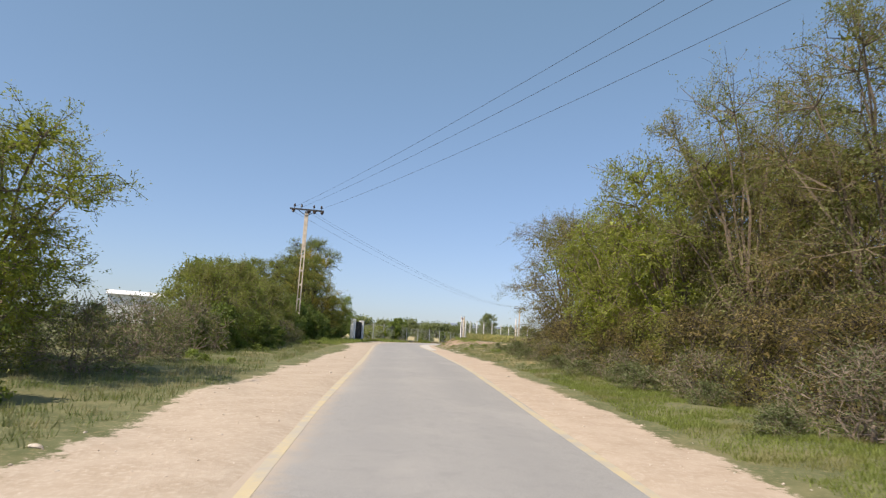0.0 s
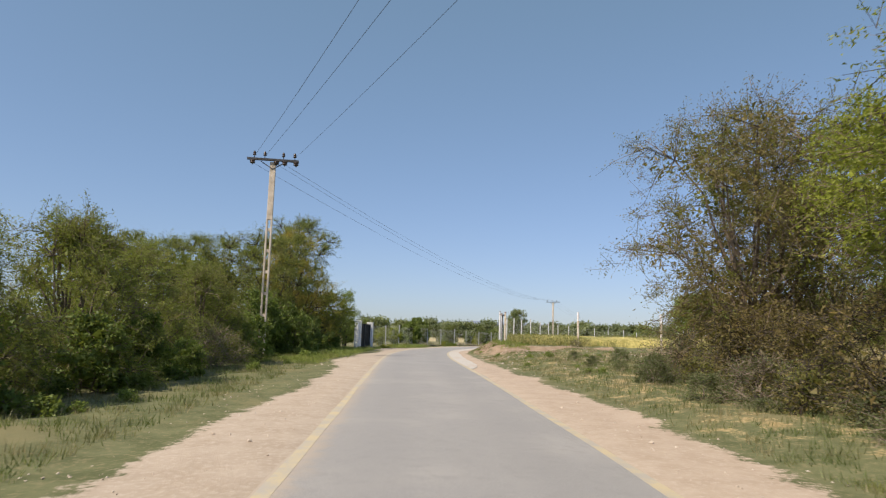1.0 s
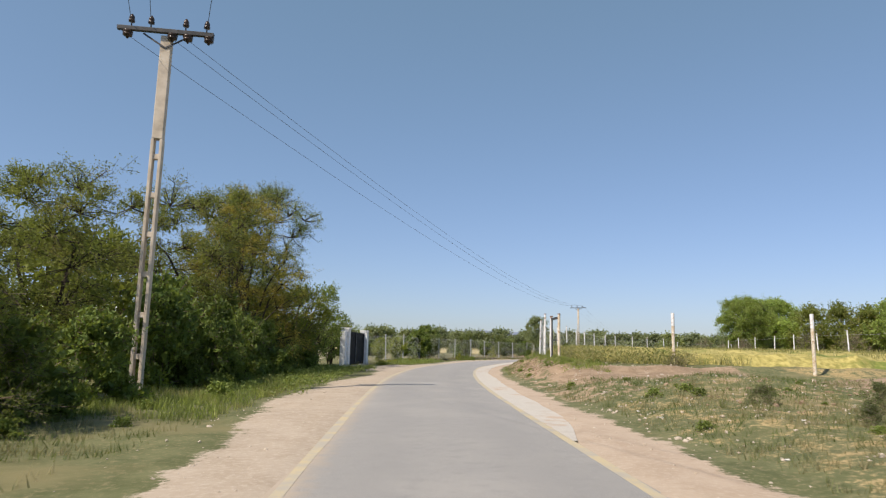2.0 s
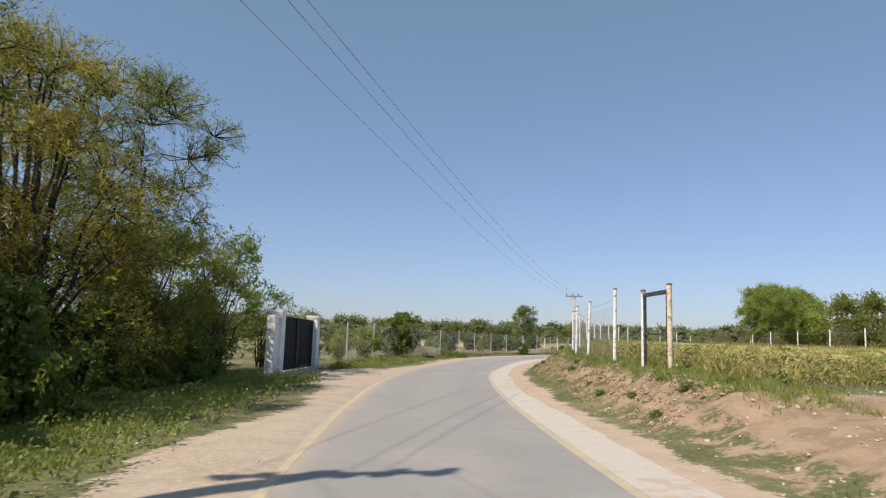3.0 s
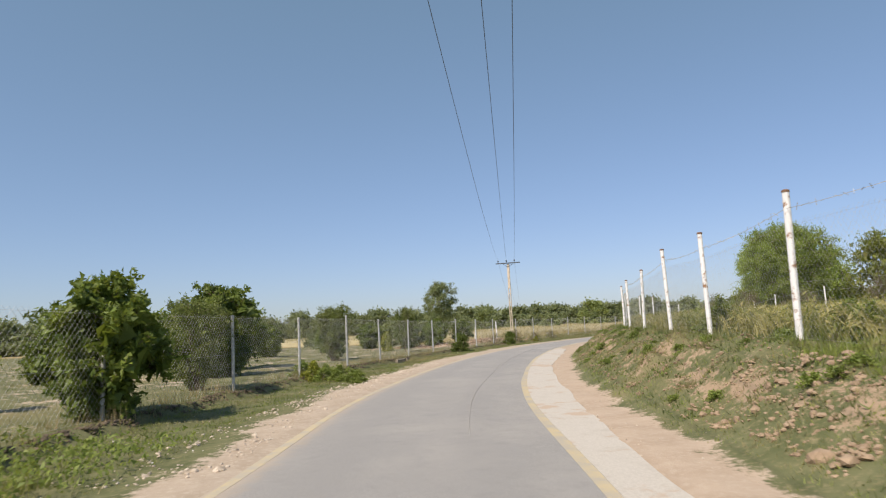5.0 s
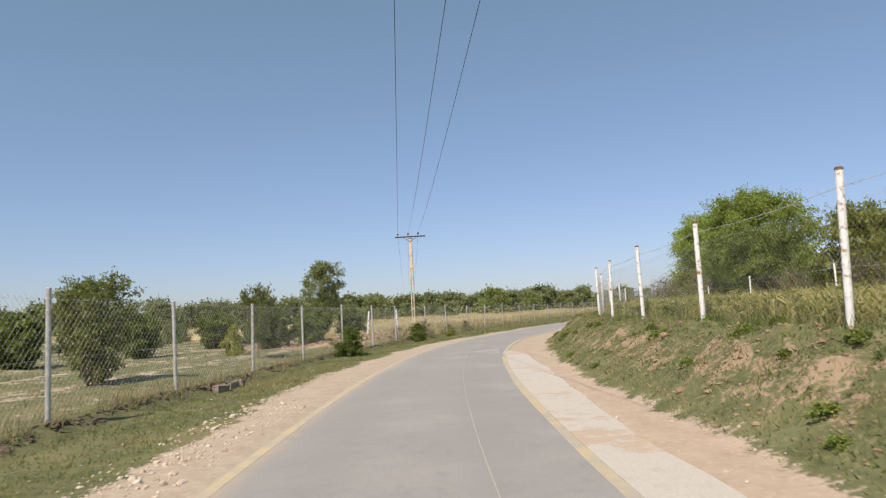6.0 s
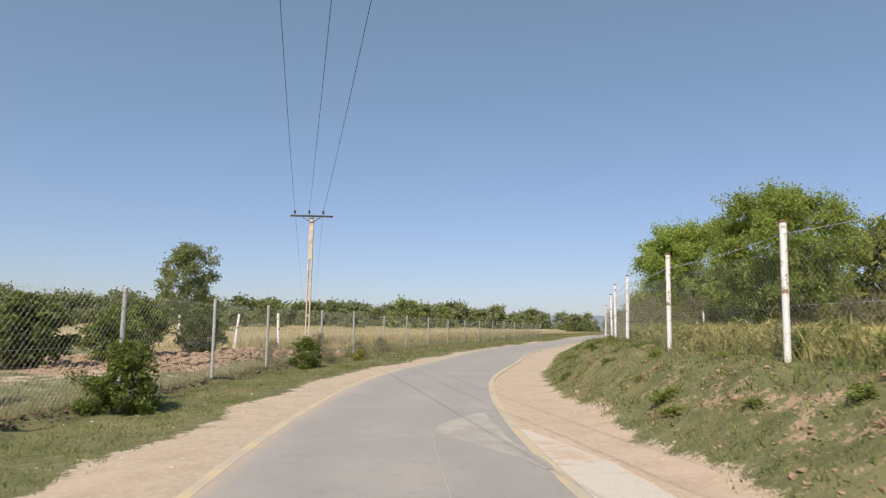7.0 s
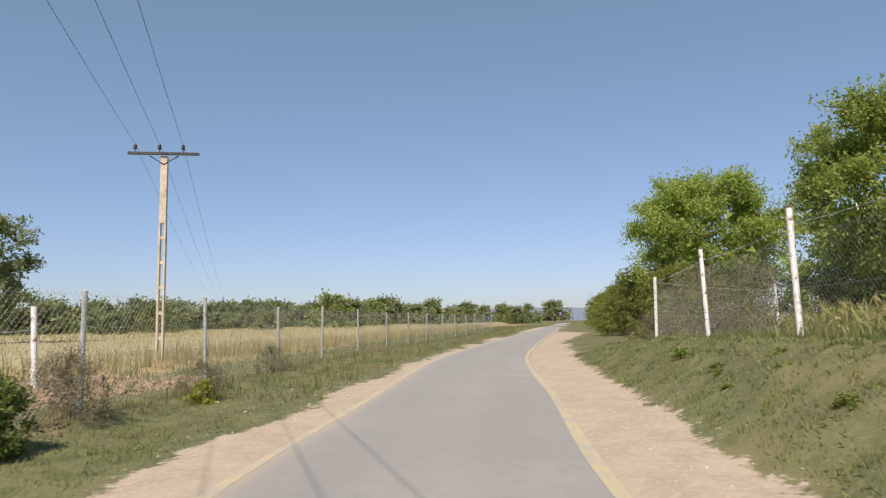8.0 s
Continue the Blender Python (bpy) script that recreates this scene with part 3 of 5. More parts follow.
# ---- plants ----
def grow(rng, tall, wide, lobes, branches, twigs, leaves, trunks, clear, lobe, flat, trunk_r, loose, droop, shape, fine=True, core=0):
    """A woody plant whose crown is made of leafy lobes carried by bent limbs: branch segments, leaf centres and leaf directions."""
    p0, p1, r0, r1, lc, ld = [], [], [], [], [], []
    half, z0 = wide / 2, clear * tall

    def run(path, ra, rb):
        n = len(path) - 1
        for k in range(n):
            p0.append(path[k]), p1.append(path[k + 1])
            r0.append(ra + (rb - ra) * k / n), r1.append(ra + (rb - ra) * (k + 1) / n)

    knots, lobes_at, inner = [], [], []

    def leafy(c, rl):
        # core leaves are added inside the lobe to block light and darken its interior
        if core:
            d = rng.normal(0, 1, (core, 3))
            d *= (rl * 0.5 * rng.uniform(0.1, 1, core) ** 0.4 / np.linalg.norm(d, axis=1))[:, None]
            inner.append(c + d * (1, 1, flat))
        away = c - np.array([0, 0, z0 + (tall - z0) * 0.35])
        away = away / (np.linalg.norm(away) + 1e-6)
        for _ in range(branches):
            d = rng.normal(0, 1, 3)
            d = d / np.linalg.norm(d) + away * 0.45 + np.array([0, 0, 0.15])
            d /= np.linalg.norm(d)
            ln = rl * rng.uniform(0.65, 1.12) * (1.3 if rng.uniform() < 0.12 else 1.0)
            tip = c + d * ln * np.array([1, 1, flat])
            mid = c + (tip - c) * 0.55 + rng.normal(0, 0.09 * rl, 3) + np.array([0, 0, 0.06 * rl])
            tip = tip - np.array([0, 0, droop * ln])
            run([c, mid, tip], trunk_r * 0.2, trunk_r * 0.06)
            for _ in range(twigs):
                u = rng.uniform(0.25, 1.0)
                at = mid + (tip - mid) * (u * 2 - 1) if u > 0.5 else c + (mid - c) * u * 2
                e = d * 0.7 + rng.normal(0, 0.62, 3)
                e /= np.linalg.norm(e)
                e = e * rl * rng.uniform(0.22, 0.5)
                end = at + e - np.array([0, 0, droop * 0.4 * rl * rng.uniform(0, 1)])
                if fine:
                    run([at, end], trunk_r * 0.06, trunk_r * 0.03)
                w = rng.uniform(0.0, 1.08, leaves)[:, None]
                lc.append(at + (end - at) * w + rng.normal(0, loose, (leaves, 3)))
                ld.append(np.repeat((e / np.linalg.norm(e))[None], leaves, 0))

    for k in range(lobes):
        ang = 2.399 * k + rng.uniform(-0.4, 0.4)
        h = ((k + rng.uniform(0.1, 0.9)) / lobes) ** (1.25 if shape == "dome" else 1.0)
        if shape == "dome":
            wide_here = math.sqrt(max(0.0, 1 - h**2.2))
        elif shape == "vase":
            wide_here = (0.35 + 0.65 * math.sin(min(1.0, h * 1.25) * math.pi / 2)) * math.sqrt(max(0.05, 1 - max(0.0, h - 0.7) ** 2 * 9))
        else:
            wide_here = math.sqrt(max(0.02, 1 - (2 * h - 1) ** 2))
        rl = lobe * half * rng.uniform(0.7, 1.25)
        out = max(0.0, wide_here * half - rl * 0.75) * (1 - 0.65 * rng.uniform(0, 1) ** 2.2)
        cz = z0 + (tall - z0) * h
        cz = min(max(cz, rl * flat * 0.7 if clear < 0.05 else z0), tall - rl * flat * 0.85)
        c = np.array([math.cos(ang) * out, math.sin(ang) * out, cz])
        if trunks <= 2:
            lobes_at.append((c, rl))
            continue
        ta = 2 * math.pi * (k % trunks) / trunks + 0.5
        foot = np.array([math.cos(ta), math.sin(ta), 0]) * (0.0 if trunks == 1 else 0.12 + 0.03 * half)
        bend = np.array([c[0] * 0.25, c[1] * 0.25, max(z0 * 0.9, c[2] * 0.55)]) + foot
        t = np.linspace(0, 1, 6)[:, None]
        path = (1 - t) ** 2 * foot + 2 * t * (1 - t) * bend + t**2 * c + rng.normal(0, 0.03 * half, (6, 3)) * t * (1 - t) * 4
        run(path, trunk_r, trunk_r * 0.28)
        leafy(c, rl)
    for k in range(trunks if trunks <= 2 else 0):
        # a forking tree: each limb springs from the nearest wood already there
        lean = rng.normal(0, 0.07 * half, 2) + (0 if trunks == 1 else (0.3 if k else -0.3) * half)
        t = np.linspace(0, 1, 8)[:, None]
        stem = np.hstack([lean * t**1.6, t * (z0 + (tall - z0) * 0.55)]) + rng.normal(0, 0.02 * half, (8, 3)) * t
        run(stem, trunk_r, trunk_r * 0.42)
        for i, q in enumerate(stem[2:]):
            knots.append((q, trunk_r * (1 - 0.58 * (i + 2) / 7)))
    for c, rl in sorted(lobes_at, key=lambda e: math.hypot(e[0][0], e[0][1]) + abs(e[0][2] - z0) * 0.6):
        best, near = None, 1e9
        for q, rq in knots:
            d = c - q
            flat_d = math.hypot(d[0], d[1])
            if q[2] >= z0 * 0.8:
                cost = np.linalg.norm(d) + max(0.0, flat_d * 0.55 - d[2]) * 1.6
                if cost < near:
                    best, near = (q, rq), cost
        q, rq = best
        ra = min(rq * 0.75, trunk_r * 0.45)
        t = np.linspace(0, 1, 6)[:, None]
        sway = np.array([0, 0, 0.12 * np.linalg.norm(c - q)])
        path = q + (c - q) * t + sway * (t * (1 - t)) * 4 * rng.uniform(-0.4, 1.0) + rng.normal(0, 0.045 * half, (6, 3)) * t * (1 - t) * 4
        run(path, ra, ra * 0.35)
        for i in range(1, 6):
            knots.append((path[i], ra * (1 - 0.65 * i / 5)))
        leafy(c, rl)
    return [np.array(v) for v in (p0, p1, r0, r1)], np.vstack(lc), np.vstack(ld), np.vstack(inner) if inner else None


def leaf_faces(rng, centres, ways, length, width):
    n = len(centres)
    d = ways * 0.7 + rng.normal(0, 0.8, (n, 3))
    d /= np.linalg.norm(d, axis=1, keepdims=True)
    s = np.cross(d, rng.normal(0, 1, (n, 3)))
    s /= np.linalg.norm(s, axis=1, keepdims=True) + 1e-9
    ln = (length * rng.uniform(0.6, 1.3, n))[:, None]
    w = (width * rng.uniform(0.6, 1.3, n))[:, None]
    verts = np.stack([centres - d * ln * 0.45 - s * w * 0.3, centres + s * w * 0.8, centres + d * ln * 0.6], 1)
    return verts.reshape(-1, 3), np.arange(3 * n).reshape(n, 3)


def wood_mesh(name, rng, p0, p1, r0, r1):
    """Limbs as tapered prisms; hair-thin twigs as narrow slips turned at random."""
    thick = r0 > 0.016
    v, f = tubes(p0[thick], p1[thick], r0[thick], r1[thick], 3)
    a, b, ra, rb = p0[~thick], p1[~thick], r0[~thick], r1[~thick]
    d = b - a
    side = np.cross(d, rng.normal(0, 1, d.shape))
    side /= np.linalg.norm(side, axis=1, keepdims=True) + 1e-9
    q = np.stack([a - side * ra[:, None], a + side * ra[:, None], b + side * rb[:, None], b - side * rb[:, None]], 1).reshape(-1, 3)
    faces = np.vstack([f, np.arange(len(q)).reshape(-1, 4) + len(v)])
    return array_mesh(name, np.vstack([v, q]), faces)


def plant(name, seed, tall, wide, leaf_mat, label, category, lobes=16, branches=12, twigs=5, leaves=11, trunks=3, clear=0.0, lobe=0.42, flat=0.8, trunk_r=0.07, loose=0.06, droop=0.1, shape="dome", leaf=(0.12, 0.05), bark=None, group="", twig_min=0.005, fine=True, core=0):
    """A plant of the given height and width, as a thing with its wood and its crown."""
    rng = np.random.default_rng(seed)
    (p0, p1, r0, r1), lc, ld, inner = grow(rng, tall, wide, lobes, branches, twigs, leaves, trunks, clear, lobe, flat, trunk_r, loose, droop, shape, fine, core)
    keep = lc[:, 2] > 0.03
    lc, ld = lc[keep], ld[keep]
    wood, crown = ("trunk", "crown") if name == "tree" else ("branchwork", "foliage")
    ob = thing(name, (0, 0, 0), label, category, group)
    tagged(link_mesh(wood, wood_mesh(wood, rng, p0, p1, np.maximum(r0, twig_min), np.maximum(r1, twig_min * 0.7)), bark or BARK, ob), kind="stuff")
    v, f = leaf_faces(rng, lc, ld, *leaf)
    # the added light-blocking core leaves, cut larger than the outer ones
    if inner is not None:
        inner = inner[inner[:, 2] > 0.1]
        v2, f2 = leaf_faces(rng, inner, rng.normal(0, 1, inner.shape), leaf[0] * 2.3, leaf[1] * 3.2)
        v, f = np.vstack([v, v2]), np.vstack([f, f2 + len(v)])
    tagged(link_mesh(crown, array_mesh(crown, v, f), leaf_mat, ob), kind="stuff")
    return ob


STANDING = set()


def put(ob, x, y, turn=0.0, size=1.0, tall=1.0, label="", sink=0.05, z=None):
    """Stand a plant (and after that its copies) on the ground."""
    m = Matrix.Translation((x, y, (ground_z(x, y) if z is None else z) - sink)) @ Matrix.Rotation(turn, 4, "Z") @ Matrix.Diagonal((size, size, size * tall, 1))
    if ob.name not in STANDING:
        STANDING.add(ob.name)
        ob.matrix_basis = m
        made = ob
    else:
        made = copy_thing(ob, m @ Matrix.Diagonal((1 / ob.scale.x, 1 / ob.scale.y, 1 / ob.scale.z, 1)))
    if label:
        made["label"] = label
    return made


ACACIA_A = plant("tree", 11, 4.2, 5.0, LEAF_OLIVE, "dense olive-green acacia branching from the ground", "tree", 32, 13, 6, 18, trunks=5, lobe=0.42, flat=0.72, trunk_r=0.06, leaf=(0.075, 0.022), loose=0.05, group="roadside thicket", core=48)
ACACIA_L = plant("tree", 24, 4.6, 5.0, LEAF_LIME, "fresh lime-green acacia branching from the ground", "tree", 30, 13, 6, 18, trunks=5, clear=0.1, shape="vase", lobe=0.42, flat=0.6, trunk_r=0.06, leaf=(0.075, 0.024), loose=0.05, group="roadside thicket", core=80)
ACACIA_B = plant("tree", 12, 5.8, 5.4, LEAF_OLIVE, "tall feathery olive-green acacia with open crown", "tree", 28, 13, 6, 17, trunks=2, clear=0.18, lobe=0.38, flat=0.6, trunk_r=0.09, leaf=(0.085, 0.027), loose=0.07, shape="vase", bark=BARK_DARK, group="roadside thicket", twig_min=0.0035, core=16)
ACACIA_C = plant("tree", 13, 5.4, 5.6, LEAF_BROWN, "brownish half-bare acacia with tangled twigs", "tree", 40, 14, 7, 17, trunks=6, clear=0.06, shape="vase", lobe=0.44, flat=0.7, trunk_r=0.055, leaf=(0.06, 0.019), loose=0.06, droop=0.15, group="roadside thicket", twig_min=0.004, core=110)
ACACIA_T = plant("tree", 41, 6.6, 5.6, LEAF_AIRY, "tall thin grey-green acacia with bare twigs showing", "tree", 34, 12, 7, 16, trunks=4, clear=0.1, lobe=0.4, flat=0.7, trunk_r=0.06, leaf=(0.06, 0.02), loose=0.06, droop=-0.05, shape="vase", bark=BARK, group="roadside thicket", twig_min=0.004, core=30)
TREE_R = plant("tree", 14, 8.0, 8.6, LEAF_BRIGHT, "broad bright-green tree with a rounded crown", "tree", 42, 12, 5, 24, trunks=1, clear=0.2, lobe=0.34, flat=0.8, trunk_r=0.2, leaf=(0.16, 0.085), loose=0.16, shape="ball", core=45)
CITRUS = plant("tree", 15, 2.6, 2.8, LEAF_CITRUS, "dark-green citrus tree in the orchard", "tree", 26, 8, 4, 11, trunks=1, clear=0.07, lobe=0.42, flat=0.85, trunk_r=0.05, leaf=(0.16, 0.075), loose=0.05, shape="ball", group="orchard trees", core=30)
FRUIT = plant("tree", 51, 2.0, 1.9, LEAF_LIME, "fresh green young citrus tree in the orchard", "tree", 20, 8, 4, 10, trunks=2, clear=0.16, lobe=0.42, flat=0.9, trunk_r=0.035, leaf=(0.11, 0.055), loose=0.06, shape="ball", group="orchard trees", core=10)
ORCHARD = plant("tree", 16, 2.7, 2.2, LEAF_MID, "olive-green young fruit tree with many upright stems", "tree", 22, 9, 5, 11, trunks=5, clear=0.14, lobe=0.42, flat=1.0, trunk_r=0.03, leaf=(0.09, 0.042), loose=0.05, shape="vase", droop=-0.1, group="orchard trees", core=14)
YOUNG = plant("tree", 47, 2.6, 2.0, LEAF_MID, "young fruit tree with a clear stem and fanned branches", "tree", 16, 8, 5, 8, trunks=1, clear=0.3, lobe=0.4, flat=1.0, trunk_r=0.04, leaf=(0.09, 0.042), loose=0.04, shape="vase", droop=-0.15, group="orchard trees", twig_min=0.004)
UPRIGHT = plant("tree", 17, 6.0, 4.2, LEAF_PALE, "slender olive-green tree with an airy oval crown", "tree", 24, 10, 5, 10, trunks=1, clear=0.25, lobe=0.36, flat=0.85, trunk_r=0.09, leaf=(0.18, 0.09), loose=0.12, shape="ball", droop=-0.05)
BUSH = plant("bush", 18, 1.3, 1.6, LEAF_CITRUS, "low dark-green bush beside the road", "bush", 12, 9, 5, 11, trunks=5, lobe=0.45, flat=0.8, trunk_r=0.016, leaf=(0.075, 0.038), loose=0.04, group="roadside bushes", core=25)
DRY_BUSH = plant("bush", 19, 1.6, 2.6, LEAF_GREY, "dry grey-brown twiggy shrub", "bush", 18, 11, 6, 3, trunks=6, lobe=0.42, flat=0.75, trunk_r=0.02, leaf=(0.06, 0.03), loose=0.08, droop=-0.1, bark=BARK_PALE, group="roadside bushes")
WEED = plant("bush", 22, 0.7, 0.9, LEAF_YELLOW, "yellow-green leafy weed on the verge", "bush", 9, 7, 4, 9, trunks=5, lobe=0.45, trunk_r=0.01, leaf=(0.06, 0.035), loose=0.03, droop=-0.1, group="verge weeds", twig_min=0.003, core=6)
HERB = plant("bush", 23, 0.26, 0.6, LEAF_HERB, "low broad-leaved green weed on the verge", "bush", 7, 5, 3, 6, trunks=5, lobe=0.5, trunk_r=0.007, leaf=(0.06, 0.04), loose=0.03, fine=False, group="verge weeds", twig_min=0.003)
THORN = plant("bush", 46, 1.7, 2.8, LEAF_BROWN, "dark tangled thorn scrub below the trees", "bush", 18, 12, 7, 6, trunks=7, lobe=0.42, flat=0.8, trunk_r=0.022, leaf=(0.05, 0.02), loose=0.06, bark=BARK_DARK, group="roadside bushes", core=14)
ACACIA_G = plant("tree", 36, 6.2, 5.2, LEAF_GOLD, "tall acacia with rusty yellow-brown foliage", "tree", 34, 13, 6, 17, trunks=3, clear=0.12, lobe=0.4, flat=0.62, trunk_r=0.07, leaf=(0.075, 0.025), loose=0.06, bark=BARK_DARK, group="roadside thicket", twig_min=0.0035, core=18)
LACY = plant("tree", 27, 8.8, 6.4, LEAF_MID, "tall lacy thorn tree with a dark forked trunk", "tree", 42, 11, 6, 16, trunks=1, clear=0.33, lobe=0.36, flat=0.6, trunk_r=0.12, leaf=(0.08, 0.028), loose=0.06, droop=0.0, shape="vase", bark=BARK_DARK, group="roadside thicket", twig_min=0.0045)
GATE_TREE = plant("tree", 44, 3.9, 3.6, LEAF_CITRUS, "small airy tree with sparse dark leaves beside the gate", "tree", 18, 9, 5, 8, trunks=3, clear=0.2, lobe=0.4, flat=0.8, trunk_r=0.04, leaf=(0.1, 0.055), loose=0.05, droop=0.1, shape="vase", bark=BARK_DARK, group="roadside thicket", twig_min=0.0035)
FAR_ACACIA = plant("tree", 28, 4.6, 5.2, LEAF_OLIVE, "dull olive acacia standing back from the road", "tree", 28, 9, 4, 8, trunks=4, lobe=0.46, flat=0.72, trunk_r=0.06, leaf=(0.19, 0.085), loose=0.08, group="roadside thicket", fine=False, core=18)
TALL_WEED = plant("bush", 29, 0.75, 0.9, LEAF_HERB, "tall leafy green weed at the foot of the fence", "bush", 10, 6, 4, 8, trunks=6, lobe=0.42, flat=1.0, trunk_r=0.009, leaf=(0.075, 0.045), loose=0.04, droop=-0.1, group="verge weeds", twig_min=0.003, fine=False)
GREY_WEED = plant("bush", 30, 0.6, 1.1, LEAF_GREY, "grey-green scrubby weed below the thicket", "bush", 10, 8, 5, 8, trunks=6, lobe=0.45, trunk_r=0.009, leaf=(0.05, 0.018), loose=0.03, droop=-0.15, group="verge weeds", twig_min=0.003, bark=BARK_PALE)
TREE_FAR = plant("tree", 34, 8.0, 8.6, LEAF_BRIGHT, "bright-green broad tree beyond the crop field", "tree", 34, 10, 4, 9, trunks=1, clear=0.15, lobe=0.36, flat=0.8, trunk_r=0.2, leaf=(0.32, 0.17), loose=0.2, shape="ball", fine=False, core=16)
FAR_TREE = plant("tree", 20, 4.5, 6.0, LEAF_FAR, "far olive-green tree in the hedgerow", "tree", 14, 6, 3, 6, trunks=3, lobe=0.42, flat=0.75, trunk_r=0.09, leaf=(0.46, 0.28), loose=0.25, group="distant trees", twig_min=0.01, fine=False, core=7)
FAR_BRIGHT = plant("tree", 21, 5.0, 6.0, LEAF_FRESH, "far bright-green tree in the hedgerow", "tree", 14, 6, 3, 6, trunks=2, lobe=0.42, flat=0.8, trunk_r=0.09, leaf=(0.46, 0.28), loose=0.25, group="distant trees", twig_min=0.01, fine=False)

# left roadside, from the start of the road to the gate
for x, y, turn, size, tall, kind in ((-7.0, 13.0, 0.3, 1.0, 0.95, ACACIA_L), (-8.6, 15.7, 1.0, 0.7, 0.75, ACACIA_A), (-8.6, 21.5, 2.2, 0.42, 0.6, ACACIA_A), (-6.7, 25.6, 1.4, 0.75, 0.95, ACACIA_A), (-6.7, 29.5, 3.4, 0.82, 1.0, ACACIA_A),
                                     (-7.1, 33.5, 0.9, 0.8, 1.0, ACACIA_A), (-6.7, 37.4, 4.2, 0.75, 1.0, ACACIA_A), (-9.3, 40.4, 5.0, 0.85, 0.9, ACACIA_B), (-8.4, 43.9, 2.0, 0.9, 0.95, ACACIA_B), (-7.3, 50.8, 0.4, 1.05, 1.0, ACACIA_B),
                                     (-7.9, 61.9, 3.0, 1.0, 1.0, LACY), (-5.6, 57.3, 2.2, 0.82, 0.95, ACACIA_L), (-8.3, 56.7, 4.4, 0.95, 1.0, ACACIA_B)):
    put(kind, x, y, turn, size, tall)
put(ACACIA_G, -7.0, 54.6, 2.6, 1.1, 1.0)
put(GATE_TREE, -4.9, 60.2, 0.7, 1.0, 1.0)
put(GATE_TREE, -5.1, 67.9, 2.4, 0.78, 0.95)
for x, y, turn, size, tall in ((-10.8, 48.3, 0.8, 1.0, 1.0), (-11.3, 53.5, 2.0, 1.1, 1.0), (-10.7, 38.4, 3.0, 0.9, 1.0), (-15.3, 24.6, 4.0, 0.5, 0.6), (-12.0, 16.7, 5.0, 0.7, 0.8)):
    put(FAR_ACACIA, x, y, turn, size, tall)
for x, y, turn, size, tall in ((-6.0, 56.5, 0.4, 1.5, 1.1), (-5.6, 61.0, 1.4, 1.6, 1.1), (-6.2, 63.2, 2.8, 1.7, 1.0), (-7.2, 54.7, 4.6, 1.8, 1.2), (-6.9, 58.8, 0.8, 1.7, 1.2), (-5.2, 58.6, 3.1, 1.4, 1.1), (-7.6, 60.4, 5.2, 1.7, 1.1), (-5.9, 59.6, 2.0, 1.3, 1.2), (-6.4, 45.4, 0.6, 1.6, 1.2), (-7.0, 47.3, 1.9, 1.9, 1.2), (-5.9, 48.9, 2.7, 1.6, 1.15), (-6.8, 52.0, 3.9, 1.8, 1.2), (-5.8, 24.6, 0.9, 1.2, 1.0), (-5.5, 28.0, 2.3, 1.2, 0.9), (-5.7, 30.7, 4.1, 1.1, 1.0), (-5.8, 38.9, 5.3, 1.2, 1.0)):
    put(BUSH, x, y, turn, size, tall, "dark shaded bush under the roadside trees")
for x, y, turn, size, tall in ((-5.1, 46.2, 0.9, 1.2, 1.1), (-5.1, 48.6, 2.2, 1.3, 1.1), (-5.2, 51.2, 4.1, 1.3, 1.1), (-5.3, 9.9, 0.2, 0.9, 1.2), (-6.2, 23.2, 1.6, 0.9, 1.0), (-5.3, 32.5, 2.0, 0.8, 0.9), (-6.0, 41.4, 0.5, 1.2, 1.1), (-5.3, 47.1, 3.0, 1.1, 1.0), (-5.6, 50.8, 1.0, 1.3, 1.2), (-5.6, 55.1, 4.0, 1.2, 1.2), (-5.6, 58.4, 5.0, 0.9, 1.0)):
    put(BUSH, x, y, turn, size, tall)
for x, y, turn, size, tall in ((-5.6, 14.2, 0.0, 0.9, 0.9), (-6.0, 17.6, 1.0, 0.95, 0.9), (-6.4, 20.2, 2.1, 0.95, 0.85), (-6.2, 22.6, 3.3, 0.95, 1.0), (-5.5, 35.4, 4.0, 0.8, 0.9)):
    put(DRY_BUSH, x, y, turn, size, tall)
